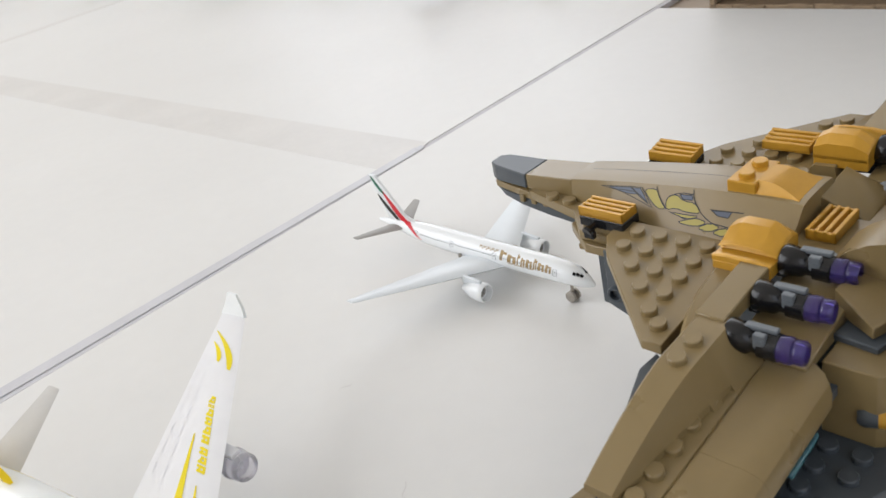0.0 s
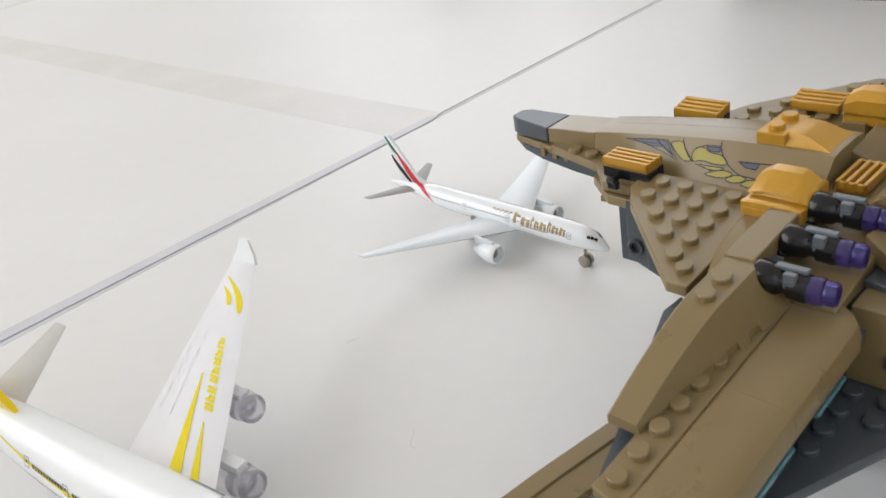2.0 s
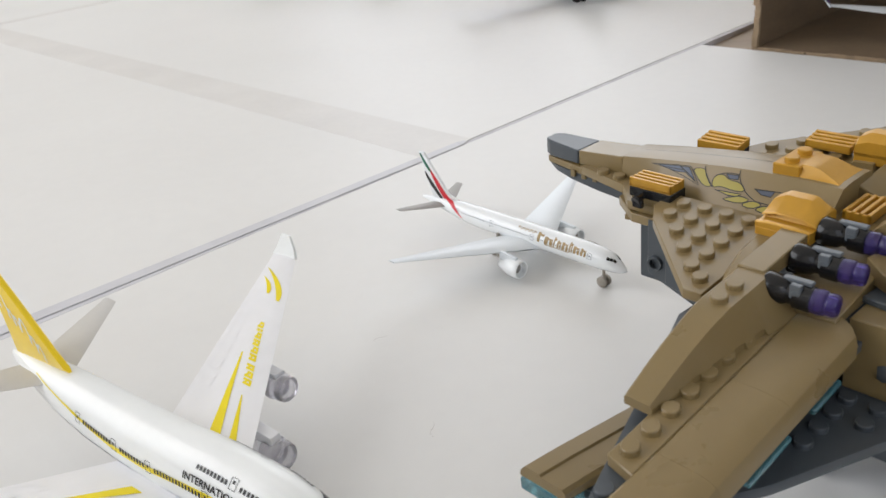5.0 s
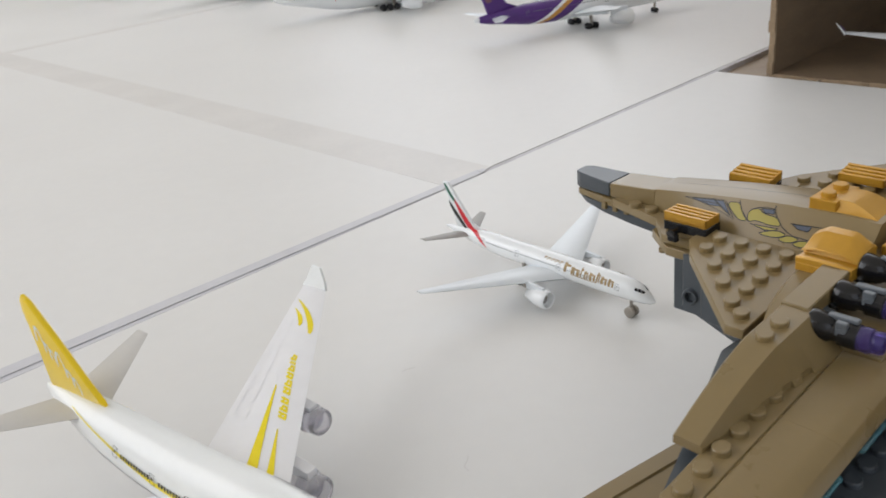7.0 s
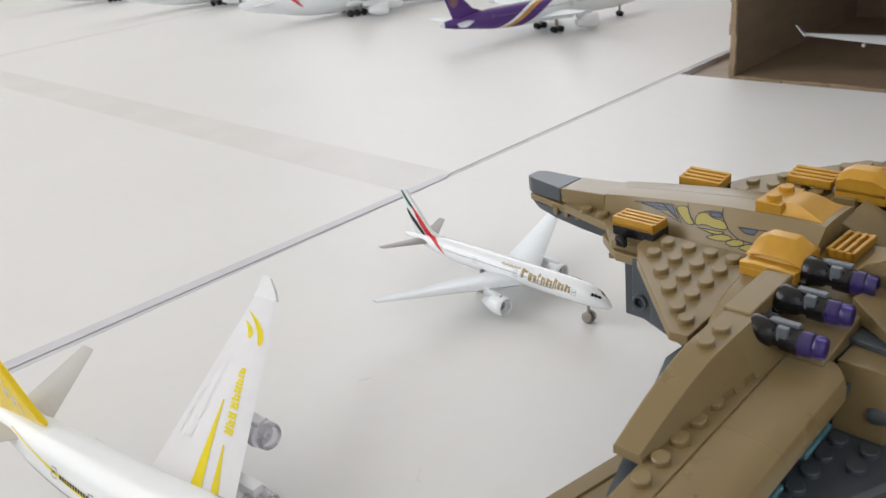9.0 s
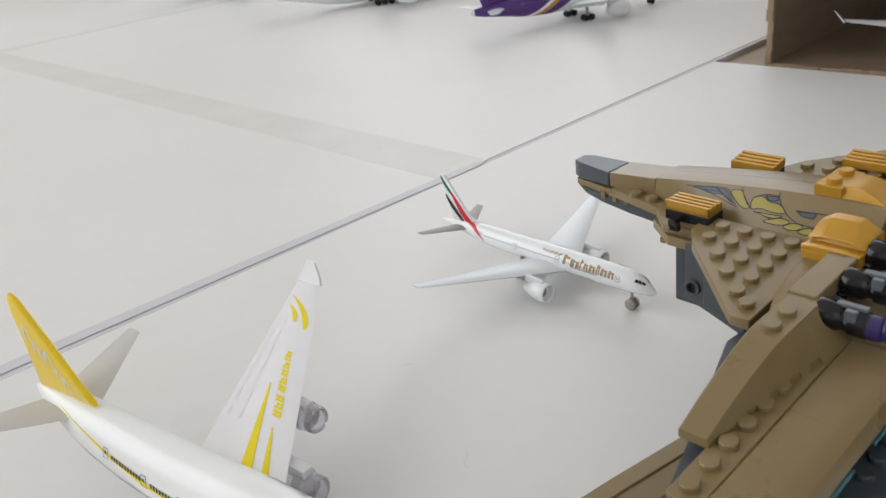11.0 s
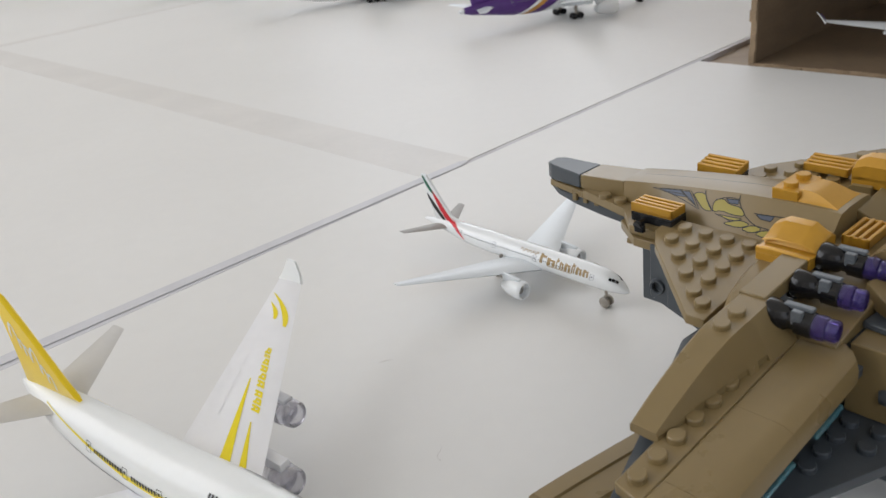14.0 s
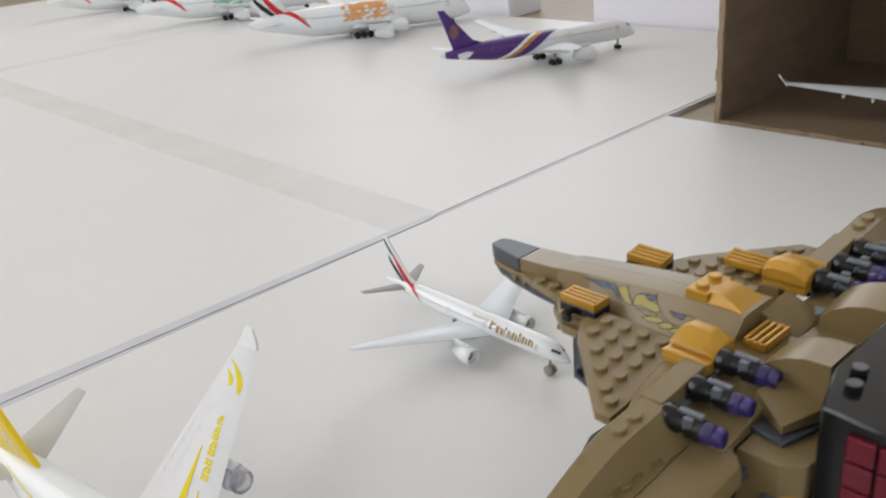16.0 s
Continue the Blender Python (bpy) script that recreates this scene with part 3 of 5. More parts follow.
def airliner(m, name, label, L, livery, engines=2, fat=1.0, group="", gear_dark=True, winglet=False, lift=0.0, fin_wide=1.0, stab_shift=0.0, stab_span=0.165, rise=0.055, gear_y=0.075, sweep=0.425, root_z=0.55, root_chord=0.205, gear_x=0.455):
    """A diecast airliner L cm long, its tail at x = 0. livery paints it."""
    ob = thing(name, m, label, "model plane", group)
    r = 0.0485 * L * fat
    c = 0.105 * L * (1 + 0.25 * (fat - 1)) + lift
    h = Hull([(0, 0.006 * L, c + 0.15 * r, c + 0.45 * r), (0.05 * L, 0.25 * r, c - 0.15 * r, c + 0.62 * r), (0.15 * L, 0.62 * r, c - 0.5 * r, c + 0.86 * r), (0.27 * L, 0.93 * r, c - 0.9 * r, c + 0.99 * r),
              (0.36 * L, r, c - r, c + r), (0.82 * L, r, c - r, c + r), (0.89 * L, 0.95 * r, c - 0.97 * r, c + 0.93 * r), (0.935 * L, 0.82 * r, c - 0.92 * r, c + 0.68 * r), (0.965 * L, 0.60 * r, c - 0.86 * r, c + 0.26 * r), (0.987 * L, 0.33 * r, c - 0.76 * r, c - 0.16 * r), (L, 0.05 * r, c - 0.58 * r, c - 0.44 * r)])
    part("fuselage", h.body(), livery["hull"], ob, livery.get("hull_label", "glossy white fuselage"))
    z0 = c + 0.8 * r
    top = c + 0.205 * L
    fin = [(0.065 * L, c + 0.5 * r), (0.004 * L, top), (0.032 * L, top), (0.158 * L, c + 1.3 * r), (0.205 * L, c + 0.9 * r)]
    fin = [(0.004 * L + (x - 0.004 * L) * fin_wide, z) for x, z in fin]
    fob = part("fin", fin_body(fin, 0.012 * L), livery["fin"], ob, livery.get("fin_label", ""))
    if "on_fin" in livery:
        livery["on_fin"](fob, fin, L, c, r, top)
    for side in (-1, 1):
        w = Wing((0.66 * L, root_chord * L, 0.5 * r, c - root_z * r, 0.034 * L), (sweep * L, 0.035 * L, 0.49 * L, c + rise * L, 0.006 * L), side)
        wob = part("wing", w.body(), livery["wing"], ob, "swept pale wing")
        if winglet:
            bm = bmesh.new()
            y = side * 0.49 * L
            loft(bm, [[(0.425 * L, y, c + 0.055 * L), (0.39 * L, y, c + 0.055 * L), (0.39 * L, y + side * 0.04, c + 0.05 * L), (0.425 * L, y + side * 0.04, c + 0.05 * L)],
                      [(0.395 * L, y + side * 0.025 * L, c + 0.085 * L), (0.378 * L, y + side * 0.025 * L, c + 0.088 * L), (0.378 * L, y + side * 0.027 * L, c + 0.088 * L), (0.395 * L, y + side * 0.027 * L, c + 0.085 * L)]])
            part("winglet", bm, livery["wing"], wob)
            bm = bmesh.new()
            bm.faces.new([bm.verts.new((x * L, y - side * 0.004 * L + side * k * L, z * L + c)) for x, k, z in ((0.41, 0.008, 0.064), (0.388, 0.008, 0.064), (0.385, 0.02, 0.08), (0.402, 0.02, 0.08))])
            part("winglet_mark", bm, M["violet"], wob, "dark blue mark", 0)
        for k in range(4):
            bm = bmesh.new()
            s = 0.16 + 0.17 * k
            lathe(bm, w.at(s, 1.08, -0.01 * L), w.at(s, 0.55, -0.022 * L), [(0, 0.002 * L), (0.4, 0.006 * L), (0.8, 0.005 * L), (1, 0.001 * L)], 8)
            part("flap_fairing", bm, livery["wing"], wob)
        st = Wing(((0.16 + stab_shift) * L, 0.085 * L, 0.3 * r, c + 0.25 * r, 0.015 * L), ((0.055 + stab_shift) * L, 0.035 * L, stab_span * L, c + 0.45 * r, 0.005 * L), side)
        part("stabilizer", st.body(), livery.get("stab", livery["wing"]), ob)
        spots = ((0.155, 0.675, 1.0),) if engines == 2 else ((0.16, 0.66, 0.85), (0.28, 0.57, 0.8))
        for y, x, k in spots:
            er = 0.033 * L * k
            ez = c - 0.052 * L if engines == 2 else c - 0.035 * L
            pylon(ob, (x - 0.10) * L, (x - 0.02) * L, side * y * L, ez + 0.6 * er, ez + 1.5 * er, livery["wing"], 0.006 * L)
            engine(ob, x * L, side * y * L, ez, er, 0.1 * L * k, livery.get("engine", livery["hull"]), M["stab_grey"], "white engine nacelle")
        # main gear
        gx, gy, gr = (gear_x if engines == 2 else 0.5) * L, gear_y * L * (1 if engines == 2 else 1.1), 0.0135 * L
        part("strut", tube(bmesh.new(), (gx, side * gy, gr), (gx, side * gy * 0.9, c - 0.4 * r), 0.007 * L, n=8), M["gear_metal"], ob)
        for dx in (-0.016, 0.016) if engines == 2 else (-0.05, -0.02, 0.01):
            for dy in (-0.009, 0.009):
                bm = lathe(bmesh.new(), ((gx + dx * L), side * gy + (dy - 0.006) * L, gr), ((gx + dx * L), side * gy + (dy + 0.006) * L, gr), [(0, gr * 0.8), (0.15, gr), (0.85, gr), (1, gr * 0.8)], 12)
                part("wheel", bm, M["tyre"] if gear_dark else M["gear_metal"], ob)
    gx, gr = 0.905 * L, 0.0115 * L if gear_dark else 0.02 * L
    part("nose_strut", tube(bmesh.new(), (gx, 0, gr), (gx, 0, c - 0.5 * r), 0.0055 * L, n=8), M["gear_metal"], ob)
    for dy in (-0.011, 0.011):
        bm = lathe(bmesh.new(), (gx, (dy - 0.006) * L, gr), (gx, (dy + 0.006) * L, gr), [(0, gr * 0.8), (0.15, gr), (0.85, gr), (1, gr * 0.8)], 12)
        part("nose_wheel", bm, M["tyre"] if gear_dark else M["gear_metal"], ob)
    # cockpit windows and cabin windows
    for side in (1, -1):
        def ang(a):
            return a if side == 1 else 180 - a
        bm = bmesh.new()
        for k in range(3):
            x = (0.936 + 0.0105 * k) * L
            h.print_on(bm, x, x + 0.0095 * L, ang(38 + 6 * k), ang(56 + 8 * k), 0.0012 * L, 2, 2, 0)
        part("cockpit_window", bm, M["glass_black"], ob, "", 0)
        bm = bmesh.new()
        x = 0.22 * L
        while x < 0.88 * L:
            if not any(abs(x / L - d) < 0.016 for d in (0.235, 0.42, 0.62, 0.86)):
                h.print_on(bm, x, x + 0.0035 * L, ang(18), ang(22.5), 0.001 * L, 1, 1)
            x += 0.0075 * L
        part("window_dots", bm, M["lgrey"], ob, "", 0)
        for d in (0.235, 0.42, 0.62, 0.875):
            bm = bmesh.new()
            for p, q, a0, a1 in ((d - 0.008, d + 0.008, 4, 5.5), (d - 0.008, d + 0.008, 33, 34.5), (d - 0.0085, d - 0.007, 4, 34), (d + 0.007, d + 0.0085, 4, 34), (d - 0.003, d + 0.003, 18, 24)):
                h.print_on(bm, p * L, q * L, ang(a0), ang(a1), 0.001 * L, 1, 3)
            part("door_outline", bm, M["lgrey"], ob, "", 0)
        if "on_hull" in livery:
            livery["on_hull"](ob, h, ang, L)
    return ob


def red_sweep_fin():
    def paint(fob, fin, L, c, r, top):
        def at(k, v):
            """k along the chord from the trailing edge, v up the fin."""
            z = c + 0.5 * r + (top - c - 0.5 * r) * v
            back = 0.066 * L - 0.060 * L * v
            front = 0.19 * L - 0.158 * L * v
            return (back + (front - back) * k, z)
        for y in (-0.0072 * L, 0.0072 * L):
            for name, mat, rows in (("green_flash", M["green"], ((0.10, 0.46, 0.97), (0.20, 0.62, 0.80), (0.34, 0.70, 0.68), (0.50, 0.66, 0.60))),
                                    ("black_flash", M["ink"], ((0.0, 0.10, 0.58), (0.0, 0.24, 0.47), (0.12, 0.42, 0.30), (0.30, 0.52, 0.13), (0.42, 0.54, 0.02))),
                                    ("red_flash", M["red"], ((0.68, 0.72, 0.68), (0.54, 0.76, 0.58), (0.52, 0.84, 0.44), (0.52, 0.86, 0.26), (0.58, 0.92, 0.12), (0.64, 0.98, 0.0)))):
                bm = bmesh.new()
                last = None
                for k0, k1, v in rows:
                    row = [bm.verts.new((at(k, v)[0], y, at(k, v)[1])) for k in (k0, k1)]
                    if last:
                        bm.faces.new((last[0], last[1], row[1], row[0]))
                    last = row
                part(name, bm, mat, fob, "", 0)
    return paint


def red_tail_hull(lettered, blot=None):
    def paint(ob, h, ang, L):
        bm = bmesh.new()
        sheet(bm, [[h.at((0.135 + 0.115 * i / 8 + (0.045 - 0.035 * i / 8) * j / 2) * L, ang(78 - 92 * i / 8), 0.0012 * L) for j in range(3)] for i in range(9)])
        part("red_band", bm, M["red"], ob, "curved red band running down from the fin", 0)
        if lettered:
            bm = bmesh.new()

            def stamp(b, a0, a1, z0, z1):
                x = (lambda a: (0.645 + 0.215 * a) * L) if ang(0) == 0 else (lambda a: (0.86 - 0.215 * a) * L)
                h.print_on(b, x(a0), x(a1), ang(z0), ang(z1), 0.0012 * L, 1, 3)
            lettering(bm, stamp, [1.0, 1.3, 0.4, 0.6, 0.9, 0.5, 0.9, 0.8], 9, 58, 21)
            part("gold_lettering", bm, M["gold_ink"], ob, "gold lettering", 0)
            bm = bmesh.new()
            for k in range(14):
                x = (0.55 + 0.0062 * k) * L
                a = 44 + 5 * math.sin(k * 2.1)
                h.print_on(bm, x, x + 0.0042 * L, ang(a), ang(a + 7 + 5 * (k % 3 == 0)), 0.0012 * L, 1, 1)
            for k in range(20):
                x = (0.68 + 0.0056 * k) * L
                h.print_on(bm, x, x + 0.004 * L, ang(3), ang(8), 0.0012 * L, 1, 1)
            part("small_lettering", bm, M["gold_ink"], ob, "small gold script", 0)
        if blot:
            bm = bmesh.new()
            rnd = random.Random(3)
            for i in range(13):
                for j in range(8):
                    if rnd.random() < 0.9 - 0.5 * (abs(i - 6) > 4):
                        x, a = (0.40 + 0.017 * i) * L, -5 + 9 * j + 4 * (i % 2)
                        h.print_on(bm, x, x + 0.0165 * L, ang(a), ang(a + 8.5), 0.0015 * L, 1, 1)
            part("patterned_patch", bm, blot, ob, "patterned colour patch on the side", 0)
    return paint


yellow_jet()
red = dict(hull=M["metal_white"], wing=M["wing_grey"], stab=M["stab_grey"], fin=M["metal_white"], engine=M["metal_white"], on_fin=red_sweep_fin(), on_hull=red_tail_hull(True))
E_TURN = math.degrees(math.atan2(-0.771, 0.637))
airliner(place(6.16 - 14.2 * 0.637, 32.4 + 14.2 * 0.771, 0, E_TURN), "model_airliner", "small white diecast airliner with red, green and black tail", 14.2, red, fat=0.83, gear_dark=False, rise=0.036, gear_y=0.045, sweep=0.408, root_z=0.6, root_chord=0.185, lift=0.06)


# ---- the brick-built spaceship: x to starboard, y ahead ----
SHIP_TURN = 39.3
ship = thing("toy_spaceship", place(7.04 + 0.12 * math.cos(radians(SHIP_TURN)), 26.6 + 0.12 * math.sin(radians(SHIP_TURN)), 0, SHIP_TURN),
             "dark tan brick-built toy spaceship with gold details", "toy spaceship")
PITCH, PLATE, BRICK = 0.8, 0.32, 0.96


def stud(bm, x, y, z, r=0.24, h=0.17, n=16):
    lathe(bm, (x, y, z - 0.02), (x, y, z + h), [(0, r), (0.86, r), (1, r * 0.9)], n)


def droop(bm, rate=0.11, start=6.3):
    """The wings hang a little towards their tips."""
    for v in bm.verts:
        v.co.z -= rate * (abs(v.co.x) - start)
    return bm


def flip(bm, sg):
    """Port (1) as drawn, starboard (-1) mirrored; the ship leans a little to port."""
    if sg < 0:
        for v in bm.verts:
            v.co.x = -v.co.x
            v.co.z += 0.17 * max(0.0, v.co.x - 1.2)
    return bm


def brick(name, sg, mat, pts, z0, z1, studs=(), stud_z=None, hang=False, label="", bevel=0.03, parent=None):
    bm = prism(bmesh.new(), pts, z0, z1, bevel)
    top = stud_z if stud_z is not None else (max(z1) if isinstance(z1, (list, tuple)) else z1)
    for x, y in studs:
        stud(bm, x, y, top)
    if hang:
        droop(bm)
    return part(name, flip(bm, sg), M[mat], parent or ship, label)


def grille(sg, x0, x1, y0, y1, z0, z1, hang=False, along="y"):
    """A small slotted gold tile: a thin base with four bars."""
    bm = box(bmesh.new(), x0, x1, y0, y1, z0, z0 + (z1 - z0) * 0.35, 0.02)
    for k in range(4):
        if along == "y":
            w = (x1 - x0) / 7
            box(bm, x0 + 2 * k * w, x0 + (2 * k + 1) * w, y0, y1, z0 + 0.02, z1, 0.02)
        else:
            w = (y1 - y0) / 7
            box(bm, x0, x1, y0 + 2 * k * w, y0 + (2 * k + 1) * w, z0 + 0.02, z1, 0.02)
    if along == "y":
        box(bm, x0, x1, y0, y0 + 0.1, z0 + 0.02, z1 - 0.03, 0.02), box(bm, x0, x1, y1 - 0.1, y1, z0 + 0.02, z1 - 0.03, 0.02)
    else:
        box(bm, x0, x0 + 0.1, y0, y1, z0 + 0.02, z1 - 0.03, 0.02), box(bm, x1 - 0.1, x1, y0, y1, z0 + 0.02, z1 - 0.03, 0.02)
    if hang:
        droop(bm)
    return part("grille_tile", flip(bm, sg), M["gold"], ship, "gold slotted tile")


# spine: a long curved hood, printed on both flanks
SPINE = [(-5.95, 0.95, 9.20, 2.2, 8.0), (-5.0, 0.92, 9.22, 2.15, 8.0), (-3.2, 0.88, 9.17, 1.95, 7.98), (-1.2, 0.84, 9.0, 1.6, 7.95), (0.8, 0.80, 8.78, 1.2, 7.9), (2.45, 0.77, 8.56, 0.85, 7.8)]


def flank(y, t, sg, off=0.012):
    """A point on the hood's side: t from its lower edge (0) to the top edge (1)."""
    a, zt, b, zb = glide(SPINE, y)
    x = b + (a - b) * t
    z = zb + (zt - zb) * t
    ln = math.hypot(zt - zb, b - a)
    return Vector((sg * -(x + off * (zt - zb) / ln), y, z + off * (b - a) / ln))


bm = bmesh.new()
rings = []
for i in range(25):
    y = -5.95 + 8.4 * i / 24
    a, zt, b, zb = glide(SPINE, y)
    rings.append([(-b, y, zb - 0.5), (-b, y, zb), (-a, y, zt), (-a * 0.5, y, zt + 0.05), (a * 0.5, y, zt + 0.05), (a, y, zt), (b, y, zb), (b, y, zb - 0.5)])
part("curved_hood", loft(bm, rings), M["tan"], ship, "dark tan curved hood with printed flanks", 25)
bm = bmesh.new()
sheet(bm, [[(x, -5.0 + 7.0 * i / 14, glide(SPINE, -5.0 + 7.0 * i / 14)[1] + 0.056) for x in (-0.012, 0.012)] for i in range(15)])
part("hood_seam", bm, M["ink"], ship, "", 0)


def ribbon(bm, pts, sg, width=0.025, off=0.02):
    """A thin printed line on the flank through points (y, t)."""
    fine = []
    for (a, b), (c, d) in zip(pts, pts[1:]):
        fine += [(a + (c - a) * k / 4, b + (d - b) * k / 4) for k in range(4)]
    fine.append(pts[-1])
    last = None
    for i, p in enumerate(fine):
        q = fine[min(i + 1, len(fine) - 1)] if i < len(fine) - 1 else fine[i]
        o = fine[max(i - 1, 0)]
        dy, dt = (q[0] - o[0]), (q[1] - o[1])
        ln = math.hypot(dy, dt * 1.5) or 1
        ny, nt_ = -dt * 1.5 / ln * width, dy / ln * width / 1.5
        row = [bm.verts.new(flank(p[0] + ny, p[1] + nt_, sg, off)), bm.verts.new(flank(p[0] - ny, p[1] - nt_, sg, off))]
        if last:
            bm.faces.new((last[0], last[1], row[1], row[0]))
        last = row
    return bm


def patch(bm, pts, sg, off=0.012):
    mid = bm.verts.new(flank(sum(p[0] for p in pts) / len(pts), sum(p[1] for p in pts) / len(pts), sg, off))
    ring = [bm.verts.new(flank(p[0], p[1], sg, off)) for p in pts]
    for k in range(len(ring)):
        bm.faces.new((mid, ring[k], ring[(k + 1) % len(ring)]))
    return bm


def rounded(pts):
    return [q for a, b in zip(pts, pts[1:] + pts[:1]) for q in ((a[0] * 0.75 + b[0] * 0.25, a[1] * 0.75 + b[1] * 0.25), (a[0] * 0.25 + b[0] * 0.75, a[1] * 0.25 + b[1] * 0.75))]


FEATHERS = [[(-0.68, 0.84), (-1.17, 0.89), (-1.32, 0.70), (-1.71, 0.44), (-1.35, 0.41), (-0.98, 0.61)],
            [(-1.72, 0.42), (-1.61, 0.61), (-1.68, 0.75), (-1.96, 0.81), (-2.22, 0.69), (-2.70, 0.68), (-2.99, 0.50), (-2.50, 0.46), (-2.00, 0.51)],
            [(-1.83, 0.40), (-2.48, 0.41), (-2.98, 0.44), (-2.54, 0.32)], [(-2.22, 0.21), (-2.47, 0.30), (-2.89, 0.40), (-3.28, 0.35), (-2.92, 0.22)],
            [(-2.95, 0.21), (-3.37, 0.37), (-3.77, 0.32), (-3.40, 0.18)], [(-3.49, 0.19), (-3.84, 0.33), (-4.17, 0.31), (-3.94, 0.16)], [(-4.0, 0.18), (-4.22, 0.30), (-4.5, 0.28), (-4.35, 0.15)]]
SHIELD = [(1.07, 0.82), (-0.11, 0.88), (-0.60, 0.88), (-1.15, 0.40), (-0.51, 0.54), (0.35, 0.72)]
PANELS = [[(0.77, 0.81), (-0.18, 0.86), (-0.51, 0.68), (-0.07, 0.66)], [(-0.16, 0.85), (-0.55, 0.85), (-0.98, 0.47), (-0.57, 0.63)], [(-2.05, 0.82), (-2.51, 0.83), (-2.56, 0.73), (-2.22, 0.72)], [(-3.30, 0.60), (-3.96, 0.64), (-3.89, 0.52), (-3.54, 0.52)]]
for sg in (1, -1):
    for pts in FEATHERS:
        bm = patch(bmesh.new(), rounded(pts), sg)
        part("feather_print", bm, M["olive"], ship, "yellow feather print on the flank", 0)
    for pts in PANELS:
        part("panel_print", patch(bmesh.new(), pts, sg), M["print_grey"], ship, "blue-grey panel print", 0)
    bm = bmesh.new()
    for pts in [rounded(q) for q in FEATHERS] + PANELS + [SHIELD]:
        ribbon(bm, pts + [pts[0]], sg, 0.015)
    for pts in ([(-1.15, 0.95), (-1.2, 0.84), (-1.32, 0.70), (-1.5, 0.55), (-1.71, 0.44)], [(-1.68, 0.75), (-1.95, 0.83), (-2.2, 0.86), (-2.53, 0.85), (-2.6, 0.76), (-2.70, 0.67), (-2.98, 0.50), (-3.2, 0.42), (-3.45, 0.36), (-4.04, 0.35), (-4.4, 0.38)],
                [(-2.5, 0.95), (-2.53, 0.85)], [(-3.24, 0.61), (-4.33, 0.66)], [(-1.83, 0.40), (-2.2, 0.36), (-2.54, 0.31)], [(0.35, 0.76), (-0.4, 0.74), (-0.95, 0.5)]):
        ribbon(bm, pts, sg, 0.015)
    part("outline_print", bm, M["ink"], ship, "fine black outlines", 0)

# nose
bm = prism(bmesh.new(), [(-0.66, 4.75), (0.78, 4.75), (0.5, 6.35), (0.3, 6.72), (-0.3, 6.72), (-0.5, 6.35)], 7.72, [8.30, 8.30, 8.42, 8.40, 8.40, 8.42], 0.04)
part("nose_wedge", bm, M["dgrey"], ship, "dark bluish grey nose wedge")
bm = prism(bmesh.new(), [(-0.68, 2.53), (0.78, 2.53), (0.78, 4.71), (-0.66, 4.71)], 7.75, [8.48, 8.48, 8.31, 8.31], 0.03)
part("nose_tile", bm, M["tan"], ship)
bm = loft(bmesh.new(), [[(-x, y, z), (x, y, z), (x, y, 7.38), (-x, y, 7.38)] for y, x, z in ((2.4, 0.8, 6.75), (3.6, 0.8, 6.86), (5.0, 0.72, 7.02), (6.0, 0.56, 7.18), (6.5, 0.34, 7.34))])
part("nose_keel", bm, M["dgrey"], ship, "dark grey curved keel piece")
bm = prism(bmesh.new(), [(-0.8, 1.0), (0.8, 1.0), (0.8, 4.6), (0.36, 6.6), (-0.36, 6.6), (-0.8, 4.6)], 7.38, 7.66, 0.02)
for k in range(5):
    for sx in (-0.86, 0.74):
        box(bm, sx, sx + 0.12, 2.6 + 0.55 * k, 2.8 + 0.55 * k, 7.22, 7.5, 0.01)
part("nose_plate", bm, M["tan"], ship)

